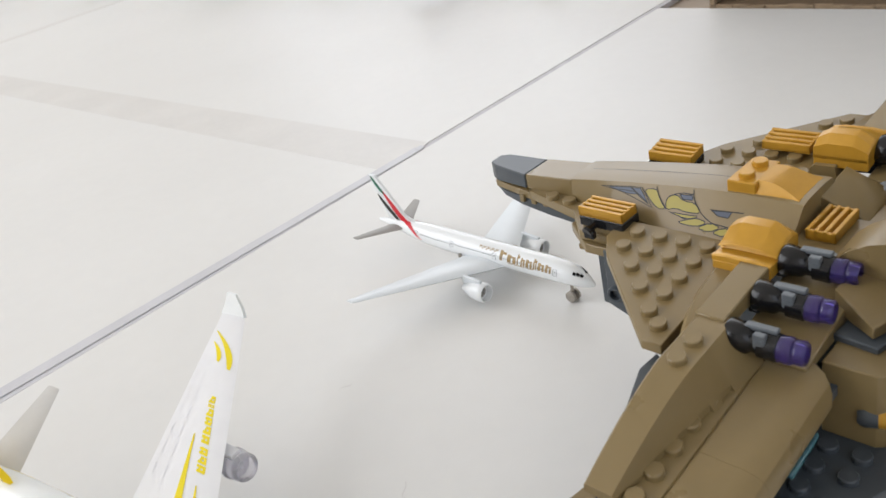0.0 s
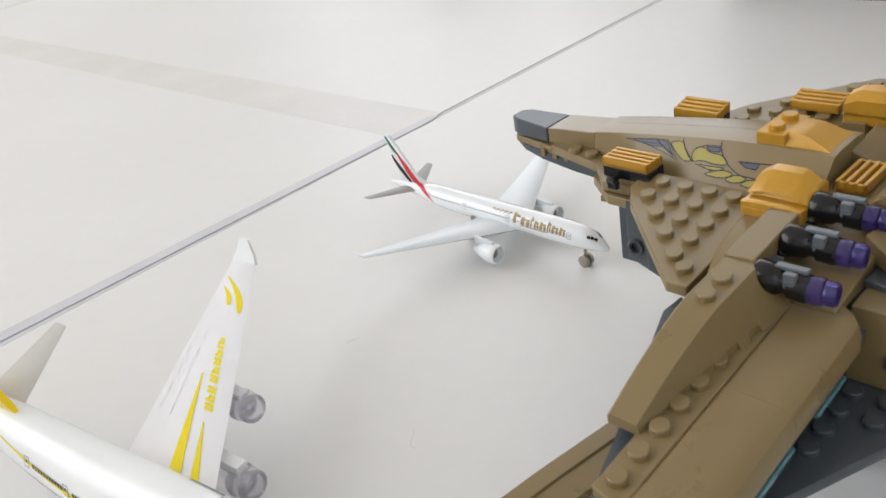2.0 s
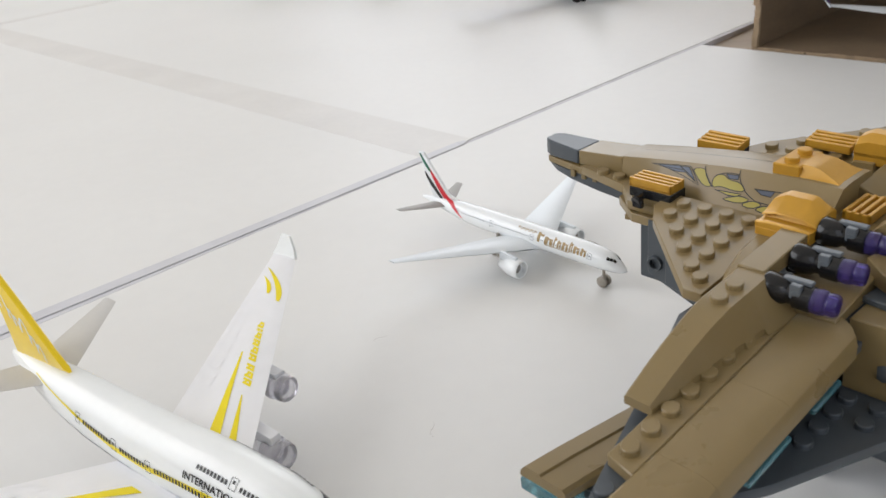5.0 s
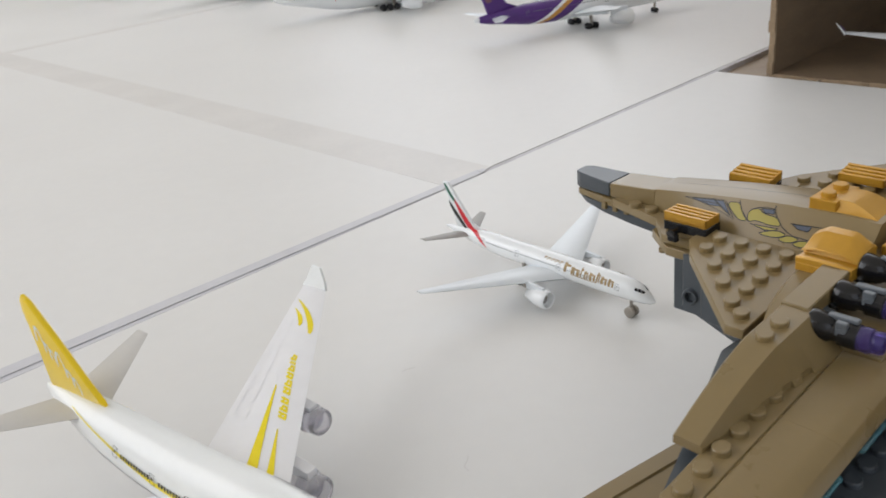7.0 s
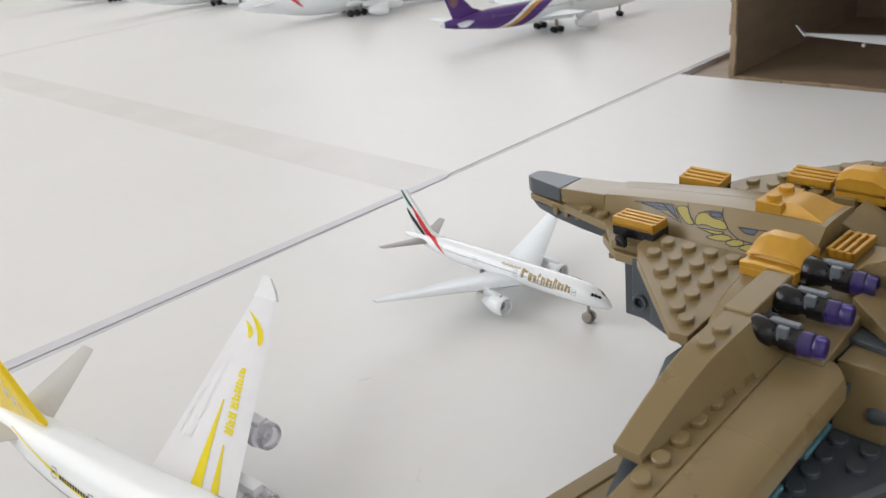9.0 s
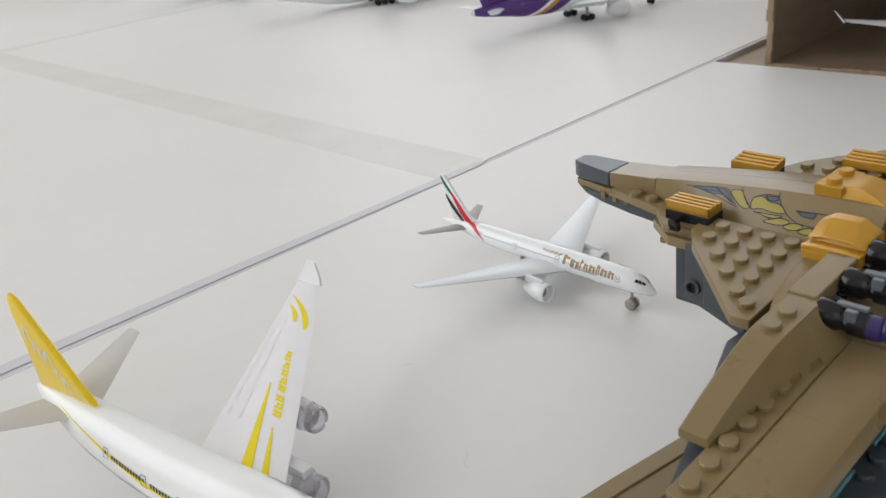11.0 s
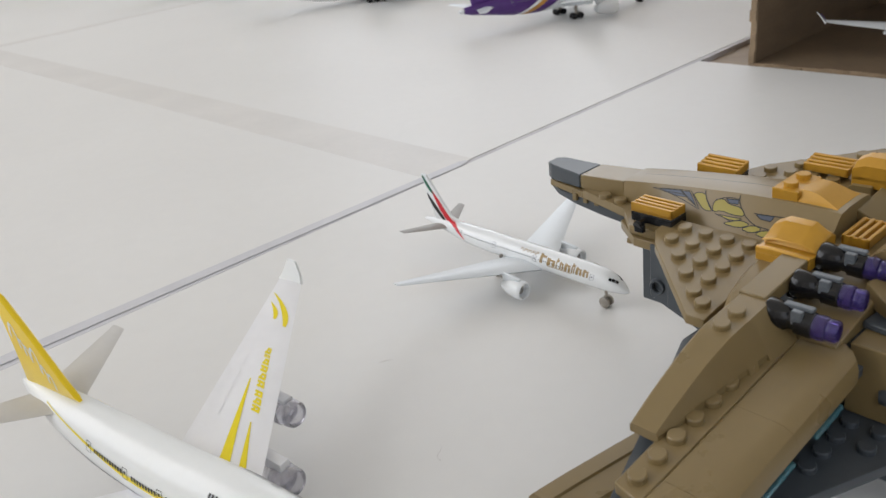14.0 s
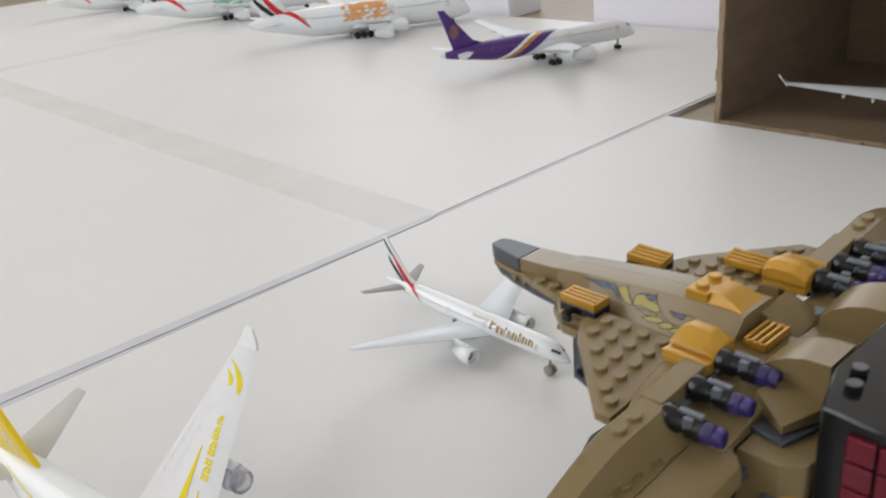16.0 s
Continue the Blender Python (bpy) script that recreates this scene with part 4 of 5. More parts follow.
for sg in (1, -1):
    # narrow strake beside the nose with two studs, then the slotted tile on its black clip plate
    brick("strake_plate", sg, "tan", [(-2.6, -1.4), (-0.6, -1.4), (-0.6, 4.5), (-0.9, 4.4), (-1.5, 1.9), (-2.6, 0.9)], 7.44, 7.78, [(-1.02, 3.2), (-1.1, 2.4)])
    bm = bmesh.new()
    prism(bm, [(-2.75, -1.6), (-1.2, -1.6), (-1.2, 1.9), (-1.75, 1.9), (-2.75, 0.6)], 7.06, 7.40, 0.02)
    for k in range(5):
        box(bm, -2.3 + 0.1 * k - 0.12, -2.3 + 0.1 * k + 0.08, 0.95 - 0.5 * k, 1.15 - 0.5 * k, 6.9, 7.1, 0.01)
    part("lower_strake_plate", flip(bm, sg), M["tan"], ship)
    brick("clip_plate", sg, "black", [(-2.56, -0.86), (-1.62, -0.86), (-1.62, 0.84), (-2.56, 0.84)], 7.98, 8.33)
    bm = bmesh.new()
    lathe(bm, (-2.5, 0.25, 8.12), (-2.95, 0.3, 7.98), [(0, 0.13), (0.5, 0.13), (0.8, 0.2), (1, 0.18)], 10)
    box(bm, -2.95, -2.75, 0.05, 0.45, 7.75, 8.05, 0.04)
    part("clip", flip(bm, sg), M["black"], ship)
    brick("spacer_plate", sg, "tan", [(-2.5, -0.8), (-1.6, -0.8), (-1.6, 0.8), (-2.5, 0.8)], 7.74, 7.98)
    grille(sg, -2.56, -1.70, -0.86, 0.84, 8.34, 8.68)
    # studded wedge plate between spine and wing
    spots = [(-3.30 - 0.8 * i, -1.35 - 0.8 * r) for r in range(4) for i in range(-1, r + 1)]
    spots = [(x + 0.02, y) for x, y in spots if x > -5.8 and y > -4.4 and x < -2.1]
    bm = prism(bmesh.new(), [(-1.9, -0.45), (-2.9, -0.45), (-3.75, -1.0), (-6.75, -4.15), (-6.75, -4.75), (-1.9, -4.75)], 7.70, 8.02, 0.025)
    for x, y in spots + [(-6.1, -4.3), (-2.45, -4.35)]:
        stud(bm, x, y, 8.02)
    # stepped underside along the slanting edge
    for k in range(6):
        x, y = -3.62 - 0.5 * k, -1.2 - 0.525 * k
        box(bm, x - 0.16, x + 0.5, y - 0.62, y - 0.12, 7.5, 7.72, 0.02)
    for v in bm.verts:
        v.co.z += 0.085 * (v.co.x + 3.2)
    part("wedge_plate", flip(bm, sg), M["tan"], ship, "studded dark tan wedge plate")
    # grey leg panel below it, with a pin hole
    bm = prism(bmesh.new(), [(-3.1, -2.6), (-2.4, -2.6), (-2.1, -0.12), (-2.8, -0.12)], [4.6, 4.6, 5.25, 5.25], 7.35, 0.03)
    prism(bm, [(-3.12, -2.3), (-2.9, -2.3), (-2.72, -0.95), (-2.94, -0.95)], 5.05, 6.6, 0.03)
    leg = part("leg_panel", flip(bm, sg), M["dgrey"], ship, "dark grey leg panel with a pin")
    bm = lathe(bmesh.new(), (-2.4, -0.45, 5.8), (-3.0, -0.53, 5.8), [(0, 0.3), (0.9, 0.3), (1, 0.26), (0.98, 0.19), (0.6, 0.19), (0.58, 0.01)], 18)
    part("pin", flip(bm, sg), M["dgrey"], leg)
    # curved leading edge, flat tile, gold slope
    bm = loft(bmesh.new(), [[(x, y0, 7.7), (x, y0, z - 0.16), (x, y0 - 0.12, z - 0.03), (x, y1 + 0.1, z), (x, y1, 7.7)] for x, y0, y1, z in
                            ((-2.2, -4.72, -5.6, 8.72), (-3.6, -4.74, -5.6, 8.64), (-4.8, -4.80, -5.6, 8.50), (-5.8, -4.95, -5.6, 8.32), (-6.6, -5.2, -5.62, 8.12), (-7.05, -5.42, -5.64, 7.9))])
    part("curved_leading_edge", flip(bm, sg), M["tan"], ship, "", 30)
    brick("long_tile", sg, "tan", [(-6.35, -6.38), (-3.9, -6.38), (-3.9, -5.58), (-6.35, -5.58)], 8.40, [8.80, 8.98, 8.98, 8.80])
    bm = prism(bmesh.new(), [(-3.98, -6.42), (-2.36, -6.42), (-2.36, -4.76), (-3.98, -4.76)], 8.56, [8.84, 8.98, 8.98, 8.84], 0.03)
    saddle = ((-3.98, 9.0), (-3.95, 9.06), (-3.86, 9.06), (-3.82, 8.99), (-3.5, 8.99), (-3.44, 9.1), (-3.62, 9.17), (-3.6, 9.22), (-3.4, 9.28), (-2.98, 9.56), (-2.62, 9.58), (-2.36, 9.36))
    loft(bm, [[(-2.36, y, 8.84), (-3.98, y, 8.84)] + [(x, y, 8.9 + (z - 8.9) * k) for x, z in saddle] for y, k in
              ((-6.42, 0.5), (-6.38, 0.6), (-6.0, 0.97), (-5.93, 1.0), (-5.2, 1.0), (-5.12, 0.97), (-4.8, 0.7), (-4.76, 0.6))])
    part("gold_slope", flip(bm, sg), M["gold"], ship, "pearl gold curved slope with a lip", 24)
    # big wedge slope with two studs
    bm = bmesh.new()
    rows = []
    cuts = [-7.55 - 0.8 * k for k in range(4)]
    spots = sorted([-6.15, -7.2, -8.3, -9.1, -9.9, -10.7, -11.48] + [c + d for c in cuts for d in (-0.23, -0.21, 0.21, 0.23)], reverse=True)
    for x in spots:
        k = max(0.0, (-8.2 - x) / 3.28)
        zt = 8.74 - 0.76 * k ** 1.6 - 0.30 * k
        yb = -7.36 + (-6.15 - x) / 5.33 * 0.92
        yr = -6.52 + 0.14 * k
        ya, za = yr + (yb - yr) * 0.8, zt + (7.61 - zt) * 0.8
        notch = any(abs(x - c) < 0.22 for c in cuts)
        rows.append([(x, -5.62, 7.42), (x, -5.62, zt - 0.05), (x, -5.68, zt), (x, yr, zt), (x, ya, za), (x, ya - 0.005, za - 0.02) if notch else (x, yb, 7.61), (x, ya, 7.42) if notch else (x, yb, 7.42)])
    loft(bm, rows)
    stud(bm, -7.3, -6.08, 8.72), stud(bm, -8.05, -6.08, 8.72)
    # arches where the studs of the plate meet it
    for v in bm.verts:
        v.co.z -= 0.07 * (abs(v.co.x) - 6.3)
    part("wedge_slope", flip(bm, sg), M["tan"], ship, "large smooth wedge slope", 14)
    # stud row, long smooth wing tiles, grey plates underneath
    brick("stud_plate", sg, "tan", [(-13.35, -7.24), (-6.1, -7.24), (-6.1, -6.3), (-13.15, -6.38)], 7.36, 7.68, [(-7.15 - 0.8 * k, -6.76) for k in range(8)], hang=True)
    for x0, x1 in ((-9.37, -6.2), (-12.49, -9.376), (-16.1, -12.496)):
        bm = bmesh.new()
        rows = []
        for x in (x0, x1):
            rows.append([(x, -7.27, 7.05), (x, -7.27, 7.68), (x, -7.32, 7.72), (x, -8.3, 7.73), (x, -8.65, 7.68), (x, -8.84, 7.58), (x, -8.95, 7.4), (x, -8.97, 7.05)])
        if x0 < -16:
            rows[0] = [(x0 - 0.12, -7.1, 7.36), (x0 - 0.12, -7.1, 7.62), (x0 - 0.1, -7.2, 7.68), (x0, -7.95, 7.70), (x0 + 0.25, -8.4, 7.66), (x0 + 0.5, -8.8, 7.52), (x0 + 0.55, -8.9, 7.42), (x0 + 0.55, -8.9, 7.36)]
        elif x1 == -6.2:
            rows[1] = [(x1 + 0.35, -7.27, 7.05), (x1 + 0.35, -7.27, 7.68), (x1 + 0.35, -7.32, 7.72), (x1 + 0.5, -8.3, 7.73), (x1 + 0.3, -8.65, 7.68), (x1 + 0.12, -8.84, 7.58), (x1 + 0.02, -8.95, 7.4), (x1 - 0.02, -8.97, 7.05)]
        part("curved_wing_tile", flip(droop(loft(bm, rows)), sg), M["tan"], ship, "", 30)
    brick("wing_underplate", sg, "dgrey", [(-13.5, -8.4), (-13.2, -8.7), (-5.0, -8.8), (-4.6, -4.4), (-7.2, -4.45), (-11.2, -5.8), (-13.9, -7.0)], 6.72, 7.04, hang=True, label="dark grey wing plate")
    brick("front_rim_plate", sg, "dgrey", [(-15.3, -7.2), (-13.3, -7.2), (-7.4, -5.8), (-6.6, -4.5), (-7.3, -4.4), (-11.2, -5.72), (-15.3, -6.98)], 7.05, 7.34, [(-13.85, -6.86)], hang=True)
    brick("wing_end_block", sg, "dgrey", [(-16.0, -7.9), (-15.2, -8.45), (-14.9, -8.5), (-14.4, -7.6), (-14.4, -7.2), (-16.05, -7.15)], 7.0, 7.35, hang=True)
    for x0, x1 in ((-14.4, -12.7), (-11.2, -9.3), (-8.2, -6.8)):
        brick("blue_strip", sg, "cyan_clear", [(x0, -8.92), (x1, -8.92), (x1, -8.7), (x0, -8.7)], 6.56, 6.72, hang=True, label="clear light blue strip under the wing")
    # claw at the wing tip
    bm = prism(bmesh.new(), [(-19.22, -6.36), (-18.35, -6.64), (-16.2, -6.85), (-16.1, -5.45), (-18.4, -5.40), (-19.1, -5.46)], 7.2, 7.56, 0.03)
    for x in (-18.2, -17.4, -16.7):
        box(bm, x, x + 0.45, -6.78, -6.4, 7.04, 7.22, 0.02)
    stud(bm, -18.78, -5.9, 7.56)
    part("claw_plate", flip(droop(bm), sg), M["tan"], ship)
    bm = loft(bmesh.new(), [[(x, -6.78, 7.3), (x, -6.78, z), (x, -5.5, z), (x, -5.5, 7.3)] for x, z in ((-16.95, 7.6), (-16.75, 7.72), (-16.4, 7.8), (-16.0, 7.82), (-15.72, 7.78))])
    part("claw_slope", flip(droop(bm), sg), M["tan"], ship, "", 30)
    grille(sg, -18.46, -16.9, -6.27, -5.48, 7.56, 7.86, True, "x")
    bm = bmesh.new()
    tube(bm, (-15.6, -7.0, 6.9), (-14.9, -5.5, 6.9), 0.17, n=12)
    tube(bm, (-15.55, -5.6, 7.15), (-15.1, -6.9, 7.15), 0.15, n=12)
    box(bm, -16.4, -14.8, -7.3, -6.0, 6.75, 7.15, 0.1)
    part("claw_hinge", flip(droop(bm), sg), M["dgrey"], ship, "dark grey hinge")
    bm = bmesh.new()
    tube(bm, (-15.3, -5.7, 7.34), (-15.05, -6.2, 7.34), 0.14, n=12)
    tube(bm, (-15.15, -6.6, 7.34), (-15.0, -6.95, 7.34), 0.13, n=12)
    part("hinge_pin", flip(droop(bm), sg), M["lgrey"], ship)
    # lower tan slope with a clear blue end, slanting back
    def slant(bm):
        for v in bm.verts:
            v.co.y -= 0.16 * (v.co.x + 13.2)
        return flip(bm, sg)
    bm = loft(bmesh.new(), [[(x, -5.12, 4.76), (x, -5.12, z - 0.1), (x, -5.0, z - 0.02), (x, -4.3, z), (x, -4.25, z + 0.06), (x, -3.75, z + 0.06), (x, -3.6, z - 0.12), (x, -3.55, 4.76)] for x, z in ((-13.25, 5.08), (-12.2, 5.12), (-8.0, 5.12))])
    part("lower_slope", slant(bm), M["tan"], ship, "", 30)
    part("blue_end", slant(box(bmesh.new(), -13.3, -12.6, -5.1, -3.6, 4.34, 4.74, 0.03)), M["cyan_clear"], ship, "clear light blue end piece")
    part("lower_slope_base", slant(box(bmesh.new(), -12.55, -5.0, -5.3, -3.7, 3.95, 4.74, 0.03)), M["dgrey"], ship, "dark grey base plate")
    # dark studded plate behind the wing
    brick("tail_plate", sg, "dgrey", [(-11.6, -8.2), (-10.2, -8.95), (-4.4, -11.3), (-2.0, -11.3), (-2.0, -6.5), (-11.6, -6.5)], 5.2, 5.52,
          [(-10.0 + 0.8 * i, -7.2 - 0.8 * j) for i in range(9) for j in range(5) if -7.2 - 0.8 * j > -8.1 - 0.4 * (i + 0.4)], label="dark grey studded plate")
    # engine pods
    for x, z, dz in ((-3.2, 8.84, -0.05), (-4.72, 8.62, -0.05), (-6.24, 8.38, -0.05)):
        p, q = (x - 0.02, -6.42, z), (x + 0.02, -7.74, z + dz)
        bm = lathe(bmesh.new(), p, q, [(0, 0.40), (0.06, 0.44), (0.42, 0.37), (0.5, 0.29), (0.62, 0.29), (0.65, 0.36), (0.97, 0.36), (1.0, 0.32)], 20)
        box(bm, x - 0.3, x + 0.3, -6.6, -6.3, z - 0.42, z + 0.1, 0.04)
        pod = part("thruster", flip(bm, sg), M["black"], ship, "black thruster with a clear purple end")
        bm = lathe(bmesh.new(), (x + 0.02, -7.72, z + dz), (x + 0.09, -8.36, z + dz), [(0, 0.33), (0.3, 0.35), (0.5, 0.34), (0.55, 0.29), (0.62, 0.31), (0.9, 0.31), (1, 0.27), (0.97, 0.2), (0.6, 0.18), (0.58, 0.01)], 20)
        part("lens", flip(bm, sg), M["purple_clear"], pod, "clear purple round end")
        bm = prism(bmesh.new(), [(x + 0.0, -7.66), (x + 0.24, -7.66), (x + 0.22, -6.85), (x - 0.02, -6.85)], z + 0.28, z + 0.40, 0.03)
        tube(bm, (x - 0.32, -7.35, z + 0.1), (x + 0.3, -7.3, z + 0.12), 0.13, n=10)
        box(bm, x - 0.3, x - 0.12, -7.5, -7.2, z, z + 0.4, 0.02)
        part("clip_arm", flip(bm, sg), M["mgrey"], pod, "grey clip")
    brick("pod_deck", sg, "tan", [(-6.1, -8.3), (-2.2, -8.3), (-2.2, -6.4), (-6.1, -6.4)], 7.6, [7.85, 8.45, 8.45, 7.85])
    brick("deck_slope", sg, "tan", [(-4.5, -9.2), (-2.9, -9.85), (-2.2, -8.3), (-3.7, -7.95)], 7.95, [8.28, 8.40, 8.75, 8.62])
    brick("deck_rim", sg, "dgrey", [(-4.75, -9.4), (-2.4, -10.1), (-1.6, -8.6), (-4.6, -8.3)], 7.72, 7.92)
    brick("rear_panel", sg, "tan", [(-5.5, -9.7), (-5.1, -10.3), (-1.6, -10.8), (-1.6, -8.4), (-5.5, -8.4)], 5.53, 7.715, label="tan rear side panel")
    bm = loft(bmesh.new(), [[(-2.85, y, 8.1), (-2.85, y, z), (-1.25, y, z), (-1.25, y, 8.1)] for y, z in ((-7.5, 8.8), (-7.9, 9.2), (-8.4, 9.5), (-9.0, 9.68), (-9.75, 9.72))])
    part("curved_shell", flip(bm, sg), M["tan"], ship, "", 30)
    if sg > 0:
        grille(1, -1.45, 0.15, -7.05, -6.2, 8.45, 8.78, along="x")
    else:
        grille(-1, -4.25, -3.4, -4.2, -2.55, 8.2, 8.5)
    brick("grey_round_base", sg, "lgrey", [(-2.6, -7.6), (-1.5, -7.6), (-1.5, -6.6), (-2.6, -6.6)], 8.0, 8.3, [(-2.05, -7.1)])
    part("cone_base", flip(lathe(bmesh.new(), (-5.45, -9.25, 6.35), (-5.3, -9.7, 6.38), [(0, 0.2), (0.3, 0.28), (1, 0.28)], 16), sg), M["dgrey"], ship, "dark grey round base")
    bm = lathe(bmesh.new(), (-5.3, -9.7, 6.38), (-4.95, -11.0, 6.45), [(0, 0.28), (0.3, 0.3), (0.32, 0.25), (0.9, 0.18), (1, 0.14)], 16)
    part("gold_cone", flip(bm, sg), M["gold"], ship, "gold cone")
    # struts and wheels that carry the ship
    brick("leg_strut", sg, "dgrey", [(-3.2, -7.0), (-2.2, -7.0), (-2.2, -6.0), (-3.2, -6.0)], 0.9, 5.2)
    t = part("landing_wheel", flip(lathe(bmesh.new(), (-3.2, -6.5, 1.0), (-2.2, -6.5, 1.0), [(0, 0.8), (0.12, 1.0), (0.88, 1.0), (1, 0.8)], 24), sg), M["tyre"], ship, "black rubber tyre")
    part("hub", flip(lathe(bmesh.new(), (-3.26, -6.5, 1.0), (-2.14, -6.5, 1.0), [(0, 0.4), (0.1, 0.52), (0.9, 0.52), (1, 0.4)], 16), sg), M["lgrey"], t)

# gold slope on the spine, hull, front leg, rear block
bm = prism(bmesh.new(), [(-0.82, -5.75), (0.82, -5.75), (0.82, -3.55), (-0.82, -3.55)], 8.9, 9.2, 0.03)
loft(bm, [[(-0.82, y, 9.17), (-0.82, y, 9.2), (-(0.82 + a) * 0.5, y, 9.2 + 0.36 * (z - 9.2)), (-a, y, z), (0, y, z + 0.03), (a, y, z), ((0.82 + a) * 0.5, y, 9.2 + 0.36 * (z - 9.2)), (0.82, y, 9.2), (0.82, y, 9.17)] for y, a, z in
          ((-5.75, 0.8, 9.24), (-5.5, 0.7, 9.33), (-5.25, 0.64, 9.44), (-5.0, 0.6, 9.54), (-4.75, 0.58, 9.58), (-4.42, 0.58, 9.585))])
box(bm, -0.82, 0.82, -4.45, -3.55, 9.15, 9.56, 0.03)
stud(bm, -0.42, -4.0, 9.56), stud(bm, 0.42, -4.0, 9.56)
part("spine_gold_slope", bm, M["gold"], ship, "pearl gold slope with two studs", 20)
bm = box(bmesh.new(), -1.7, 1.7, -10.5, 1.0, 4.3, 7.7, 0.05)
part("hull_core", bm, M["dgrey"], ship, "dark grey hull core")
bm = box(bmesh.new(), -2.2, 2.2, -10.4, -6.5, 7.7, 8.35, 0.05)
part("hull_deck", bm, M["tan"], ship)
bm = prism(bmesh.new(), [(0.2, -7.3), (2.0, -7.3), (2.1, -5.9), (0.2, -5.9)], 7.9, [8.35, 8.5, 9.05, 8.95], 0.03)
part("tail_slope", bm, M["tan"], ship)
bm = prism(bmesh.new(), [(-2.2, -7.6), (0.18, -7.6), (0.18, -5.9), (-2.2, -5.9)], 7.9, 8.42, 0.03)
part("tail_slope", bm, M["tan"], ship)
# Hidden block below the ship, added so the board beneath falls in shade.
bm = prism(bmesh.new(), [(-2.4, -13.0), (2.4, -13.0), (2.4, -7.6), (-2.4, -7.6)], 0.9, 5.19, 0.2)
part("under_shade_block", bm, M["dgrey"], ship, "unseen dark grey block under the ship, added to shade the board")
bm = box(bmesh.new(), 0.6, 1.6, -3.5, -2.5, 0.8, 4.3, 0.05)
part("front_strut", bm, M["dgrey"], ship)
part("landing_wheel", lathe(bmesh.new(), (0.65, -3.0, 0.8), (1.55, -3.0, 0.8), [(0, 0.6), (0.12, 0.8), (0.88, 0.8), (1, 0.6)], 24), M["tyre"], ship, "black rubber tyre")
bm = prism(bmesh.new(), [(-5.1, -14.6), (5.1, -14.6), (5.1, -10.5), (3.2, -10.0), (-3.2, -10.0), (-5.1, -10.5)], 5.5, [9.6, 9.6, 9.9, 10.05, 10.05, 9.9], 0.08)
stud(bm, -3.0, -10.6, 10.0), stud(bm, -3.8, -10.8, 9.95)
part("engine_block", bm, M["black"], ship, "black rear engine block")
for k in range(4):
    for j in range(3):
        y, z = -11.3 - 0.84 * k, 9.4 - 0.84 * j
        bm = box(bmesh.new(), -5.28, -4.9, y - 0.76, y, z - 0.76, z, 0.05)
        part("red_tile", bm, M["red_clear"], ship, "clear red square tile")


# ---- things farther off ----
def violet_hull(ob, h, ang, L):
    for name, mat, x0, x1, hi in (("violet_tail", M["violet"], 0.02, 0.25, 0.0), ("white_band", M["metal_white"], 0.25, 0.275, 0.0), ("amber_band", M["amber"], 0.275, 0.31, 0.0), ("violet_band", M["violet"], 0.31, 0.375, 0.0)):
        bm = bmesh.new()
        sheet(bm, [[h.at((x0 + (x1 - x0) * i / 6 + 0.2 * max(0.0, j / 8) * (1 if x0 > 0.1 else i / 6)) * L, ang(-60 + 140 * j / 8), 0.0015 * L) for j in range(9)] for i in range(7)])
        part(name, bm, mat, ob, "", 0)


def emblem_fin(fob, fin, L, c, r, top):
    for y in (-0.0072 * L, 0.0072 * L):
        bm = bmesh.new()
        flat_on_fin(bm, [(0.07 * L + 0.022 * L * math.cos(k * math.tau / 12), c + 0.11 * L + 0.032 * L * math.sin(k * math.tau / 12)) for k in range(12)], y)
        part("fin_emblem", bm, M["faded_amber"], fob, "faded amber emblem", 0)


violet = dict(hull=M["metal_white"], wing=M["wing_grey"], fin=M["violet"], fin_label="violet fin", stab=M["wing_grey"], on_hull=violet_hull, on_fin=emblem_fin)
airliner(place(17.4 - 0.525 * 28 * 0.943, 106.0 - 0.525 * 28 * 0.333, 0, 19.5), "model_airliner", "white diecast airliner with violet tail and amber stripes", 28.0, violet, lift=-0.3, gear_x=0.525)

FAR = "large white model planes in a row"
orange = dict(hull=M["metal_white"], wing=M["metal_white"], fin=M["metal_white"], on_fin=red_sweep_fin(), on_hull=red_tail_hull(False, M["orange"]))
green = dict(hull=M["metal_white"], wing=M["metal_white"], fin=M["metal_white"], on_fin=red_sweep_fin(), on_hull=red_tail_hull(False, M["green_print"]))
plain = dict(hull=M["metal_white"], wing=M["metal_white"], fin=M["metal_white"], on_fin=red_sweep_fin(), on_hull=red_tail_hull(False))
airliner(place(-25.2, 136.5, 0, 13), "model_airliner", "white double-deck model airliner with orange patterned side", 37, orange, 4, 1.35, FAR, lift=-1.2)
airliner(place(-53, 172.5, 0, 13), "model_airliner", "white double-deck model airliner with green patterned side", 37, green, 4, 1.35, FAR, lift=-1.2)
airliner(place(-82, 204, 0, 13), "model_airliner", "plain white double-deck model airliner with red tail", 37, plain, 4, 1.35, FAR, lift=-1.2)

# the open cardboard box and the plane parked in it
cb = thing("cardboard_box", Matrix(), "open brown cardboard box lying on its side, torn edges", "cardboard box")
S0, S1, N0, N1, H = 69.7, 97.6, -2.0, 38.0, 30.0
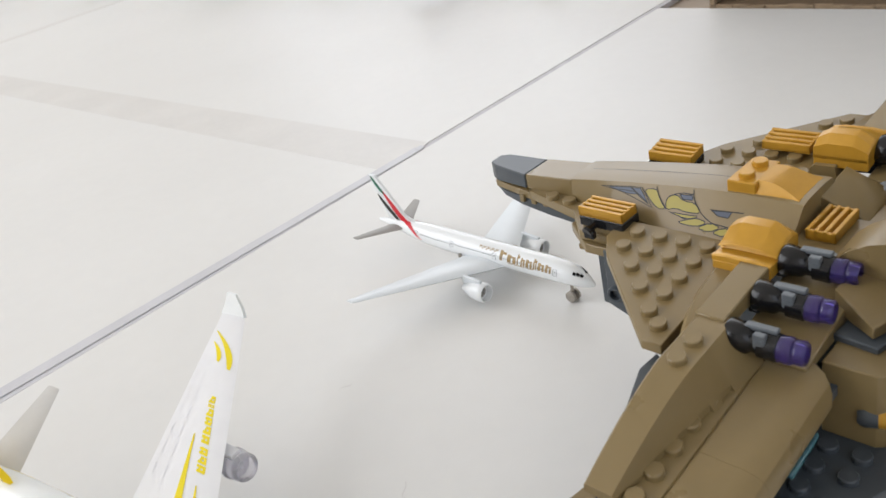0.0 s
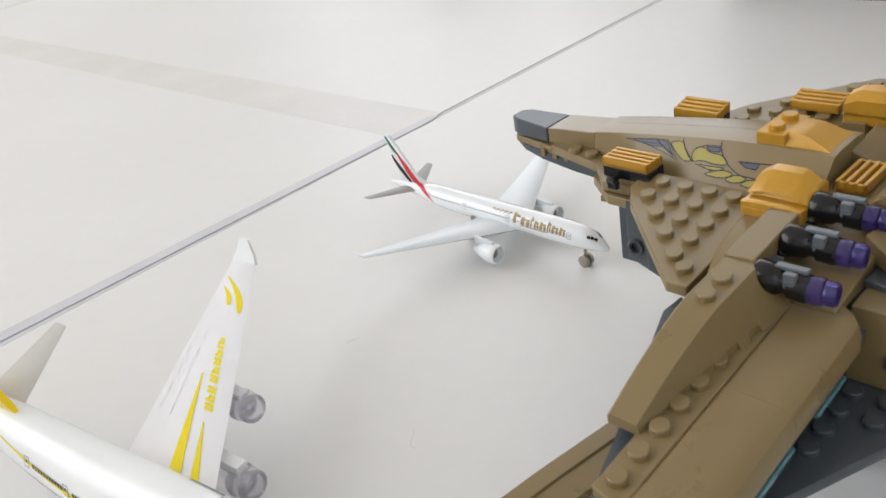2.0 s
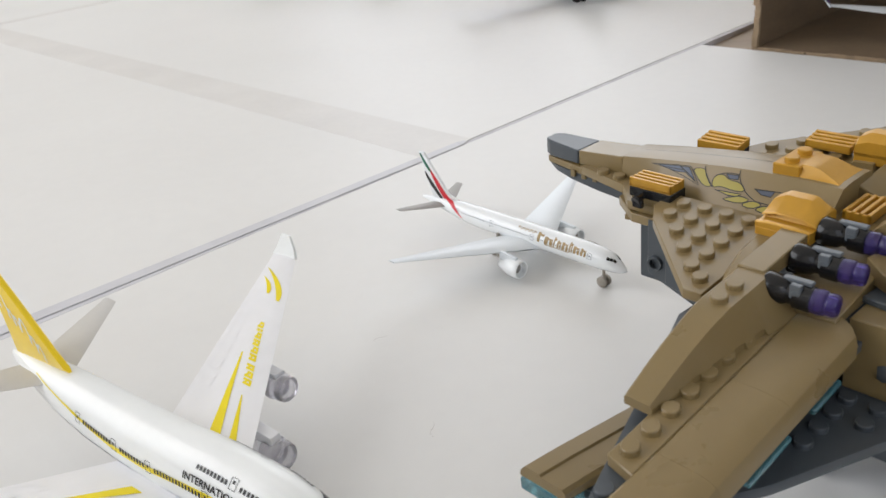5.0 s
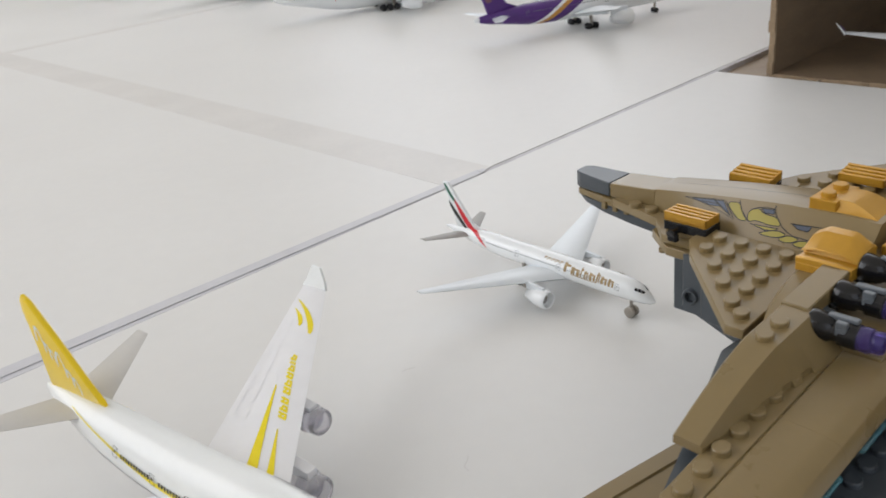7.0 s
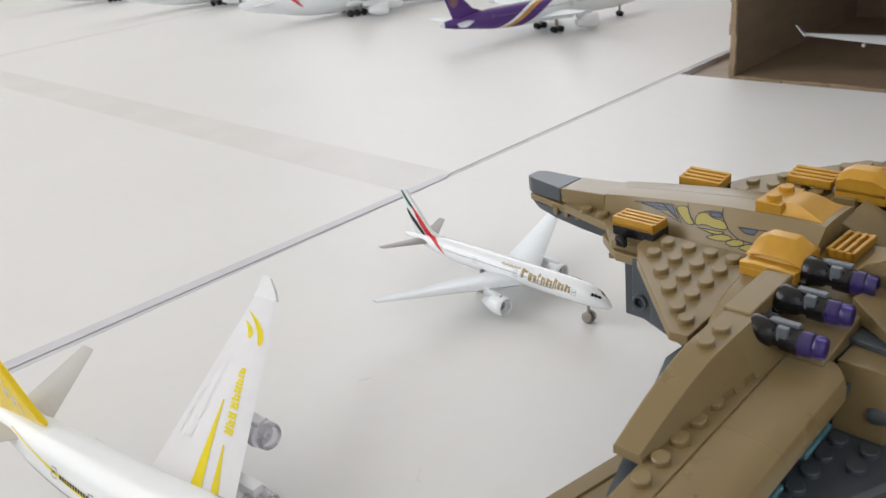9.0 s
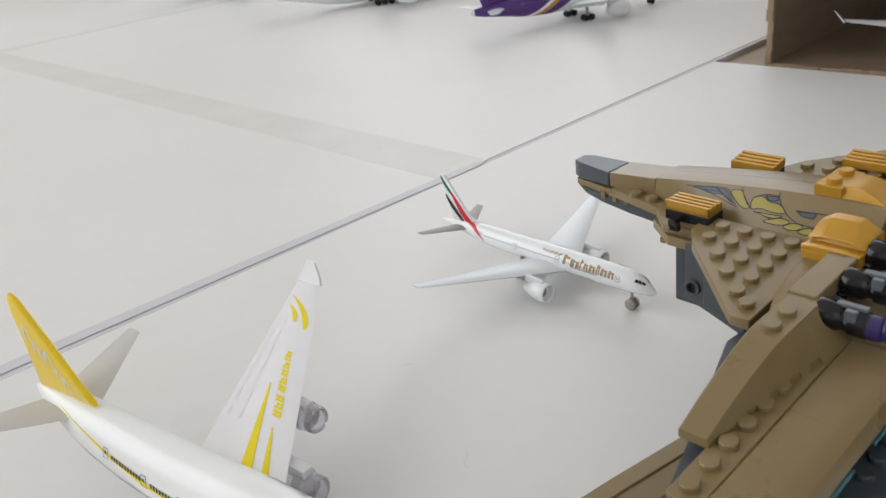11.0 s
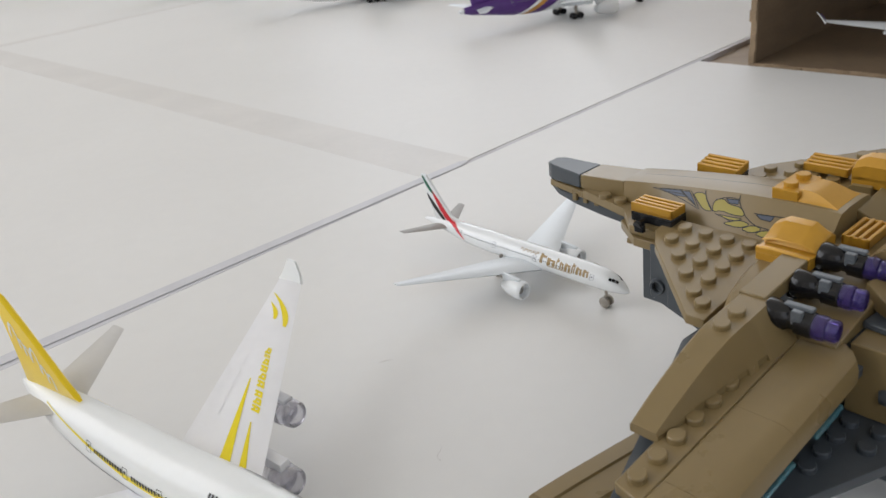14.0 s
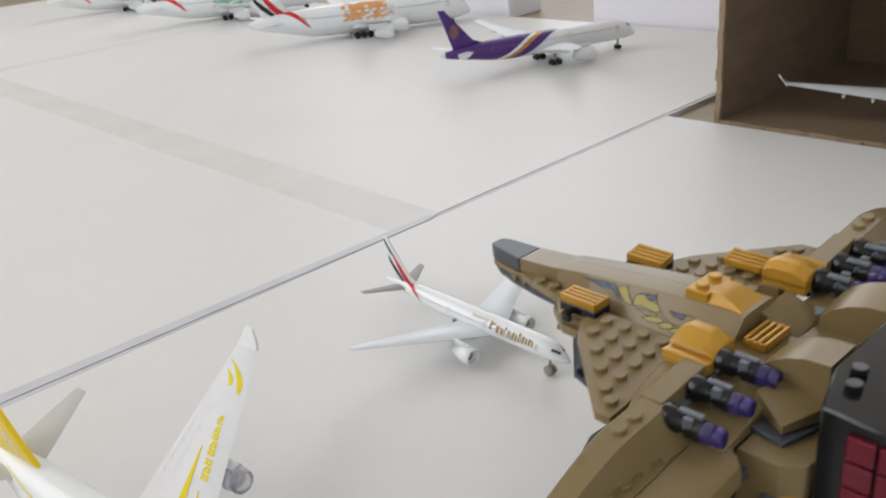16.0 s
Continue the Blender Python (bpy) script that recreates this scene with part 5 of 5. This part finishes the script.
for name, a in (("bottom_panel", (S0, S1, N0, N1, -BT, -BT + 0.4)), ("top_panel", (S0, S1, N0, N1, H, H + 0.4)), ("side_panel", (S0, S1, N1 - 0.4, N1, -BT + 0.4, H)), ("side_panel", (S0, S1, N0, N0 + 0.4, -BT + 0.4, H)), ("back_panel", (S1 - 0.4, S1, N0 + 0.4, N1 - 0.4, -BT + 0.4, H))):
    bm = bmesh.new()
    sn_box(bm, *a, 0.05)
    part(name, bm, M["card"], cb)
rnd = random.Random(5)
for lo, hi, along in ((N0, N1, "n"), (-0.1, H, "z")):
    bm = bmesh.new()
    k = lo
    while k < hi - 0.4:
        step = 0.5 + 1.2 * rnd.random()
        out = 0.12 + 0.35 * rnd.random()
        if along == "n":
            sn_box(bm, S0 - out, S0 + 0.1, k, min(k + step, hi), -BT + 0.02, -BT + 0.36 + 0.12 * rnd.random(), 0.03)
        else:
            sn_box(bm, S0 - out * 0.7, S0 + 0.1, N1 - 0.42 - 0.1 * rnd.random(), N1 + 0.02 + 0.1 * rnd.random(), k, min(k + step, hi), 0.03)
        k += step
    part("torn_edge", bm, M["card_edge"], cb, "frayed torn edge")
boxed = dict(hull=M["metal_white"], wing=M["metal_white"], fin=M["metal_white"])
L = 30.0
tip = sn(70.6, 32.4)
BOXED_TURN = SEAM + 20
tip_local = Matrix.Rotation(radians(BOXED_TURN), 3, "Z") @ Vector((0.385 * L, 0.51 * L, 0))
mid = tip - tip_local
airliner(place(mid.x, mid.y, 0.4 - BT, BOXED_TURN), "model_airliner", "white model airliner with upturned wing tips inside the box", L, boxed, winglet=True, lift=-1.1)

# white cartons behind the planes
for s0, s1, n0, n1, label in ((107.6, 116, 47, 81.0, "plain white carton standing behind the violet plane"), (107.4, 116, 98.6, 150, "long plain white carton standing behind the planes")):
    wb = thing("white_carton", Matrix(), label, "carton", "white cartons")
    bm = bmesh.new()
    sn_box(bm, s0, s1, n0, n1, -BT, 24, 0.15)
    part("body", bm, M["carton"], wb)
    bm = bmesh.new()
    sn_box(bm, s0 + 0.1, s1 - 0.1, n0 + 0.1, n1 - 0.1, 24, 24.3, 0.05)
    part("lid", bm, M["carton"], wb)


# the courier plane whose tail fin stands below the spaceship's wing
courier = dict(hull=M["metal_white"], wing=M["wing_grey"], fin=M["metal_white"], fin_label="white fin with yellow and red print")


def courier_fin(fob, fin, L, c, r, top):
    def at(k, v):
        z = c + 0.5 * r + (top - c - 0.5 * r) * v
        back = 0.095 * L - 0.088 * L * v
        front = 0.28 * L - 0.235 * L * v
        return (back + (front - back) * k, z)
    for y in (-0.0072 * L, 0.0072 * L):
        def lay(name, mat, pts, off=0.0):
            bm = bmesh.new()
            flat_on_fin(bm, [at(*p) for p in pts], y * (1 + off))
            return part(name, bm, mat, fob, "", 0)
        lay("yellow_block", M["yellow"], [(0.06, 0.90), (0.80, 0.86), (0.84, 0.74), (0.06, 0.72)])
        lay("white_slash", M["metal_white"], [(0.3, 0.83), (0.84, 0.79), (0.84, 0.775), (0.5, 0.80)], 0.15)
        lay("red_block", M["crimson"], [(0.06, 0.72), (0.96, 0.72), (0.96, 0.42), (0.06, 0.44)])
        lay("yellow_foot", M["yellow"], [(0.06, 0.43), (0.96, 0.41), (0.9, 0.1), (0.06, 0.1)])
        for k, (a, b) in enumerate((((0.38, 0.67), (0.40, 0.49)), ((0.70, 0.65), (0.70, 0.48)), ((0.38, 0.67), (0.70, 0.65)), ((0.40, 0.49), (0.70, 0.48)), ((0.38, 0.67), (0.55, 0.55)), ((0.70, 0.65), (0.55, 0.55)), ((0.40, 0.49), (0.55, 0.57)), ((0.70, 0.48), (0.55, 0.57)), ((0.14, 0.68), (0.36, 0.65)), ((0.18, 0.63), (0.36, 0.61)), ((0.22, 0.58), (0.36, 0.57)))):
            dx, dv = b[0] - a[0], b[1] - a[1]
            ln = math.hypot(dx, dv)
            px, pv = -dv / ln * 0.016, dx / ln * 0.012
            lay("envelope_line", M["metal_white"], [(a[0] + px, a[1] + pv), (b[0] + px, b[1] + pv), (b[0] - px, b[1] - pv), (a[0] - px, a[1] - pv)], 0.2)


courier["on_fin"] = courier_fin
C_L = 16.0
airliner(place(-1.95, 12.75, 0, -41.0), "model_airliner", "white courier model plane with yellow and red tail", C_L, courier, fin_wide=1.55, stab_shift=0.26, stab_span=0.035)

# stray fibres on the board
for x, y, turn, ln in ((-3.37, 23.96, 95, 0.9), (-5.5, 31.0, 40, 0.7)):
    fb = thing("fibre", place(x, y, 0.02, turn), "thin curled fibre lying on the white board", "fibre", "stray fibres")
    bm = bmesh.new()
    q = None
    for i in range(7):
        p = (ln * (i / 6 - 0.5), 0.12 * math.sin(i * 0.9), 0.01)
        if q:
            tube(bm, q, p, 0.0045, n=5)
        q = p
    part("strand", bm, M["hair"], fb)
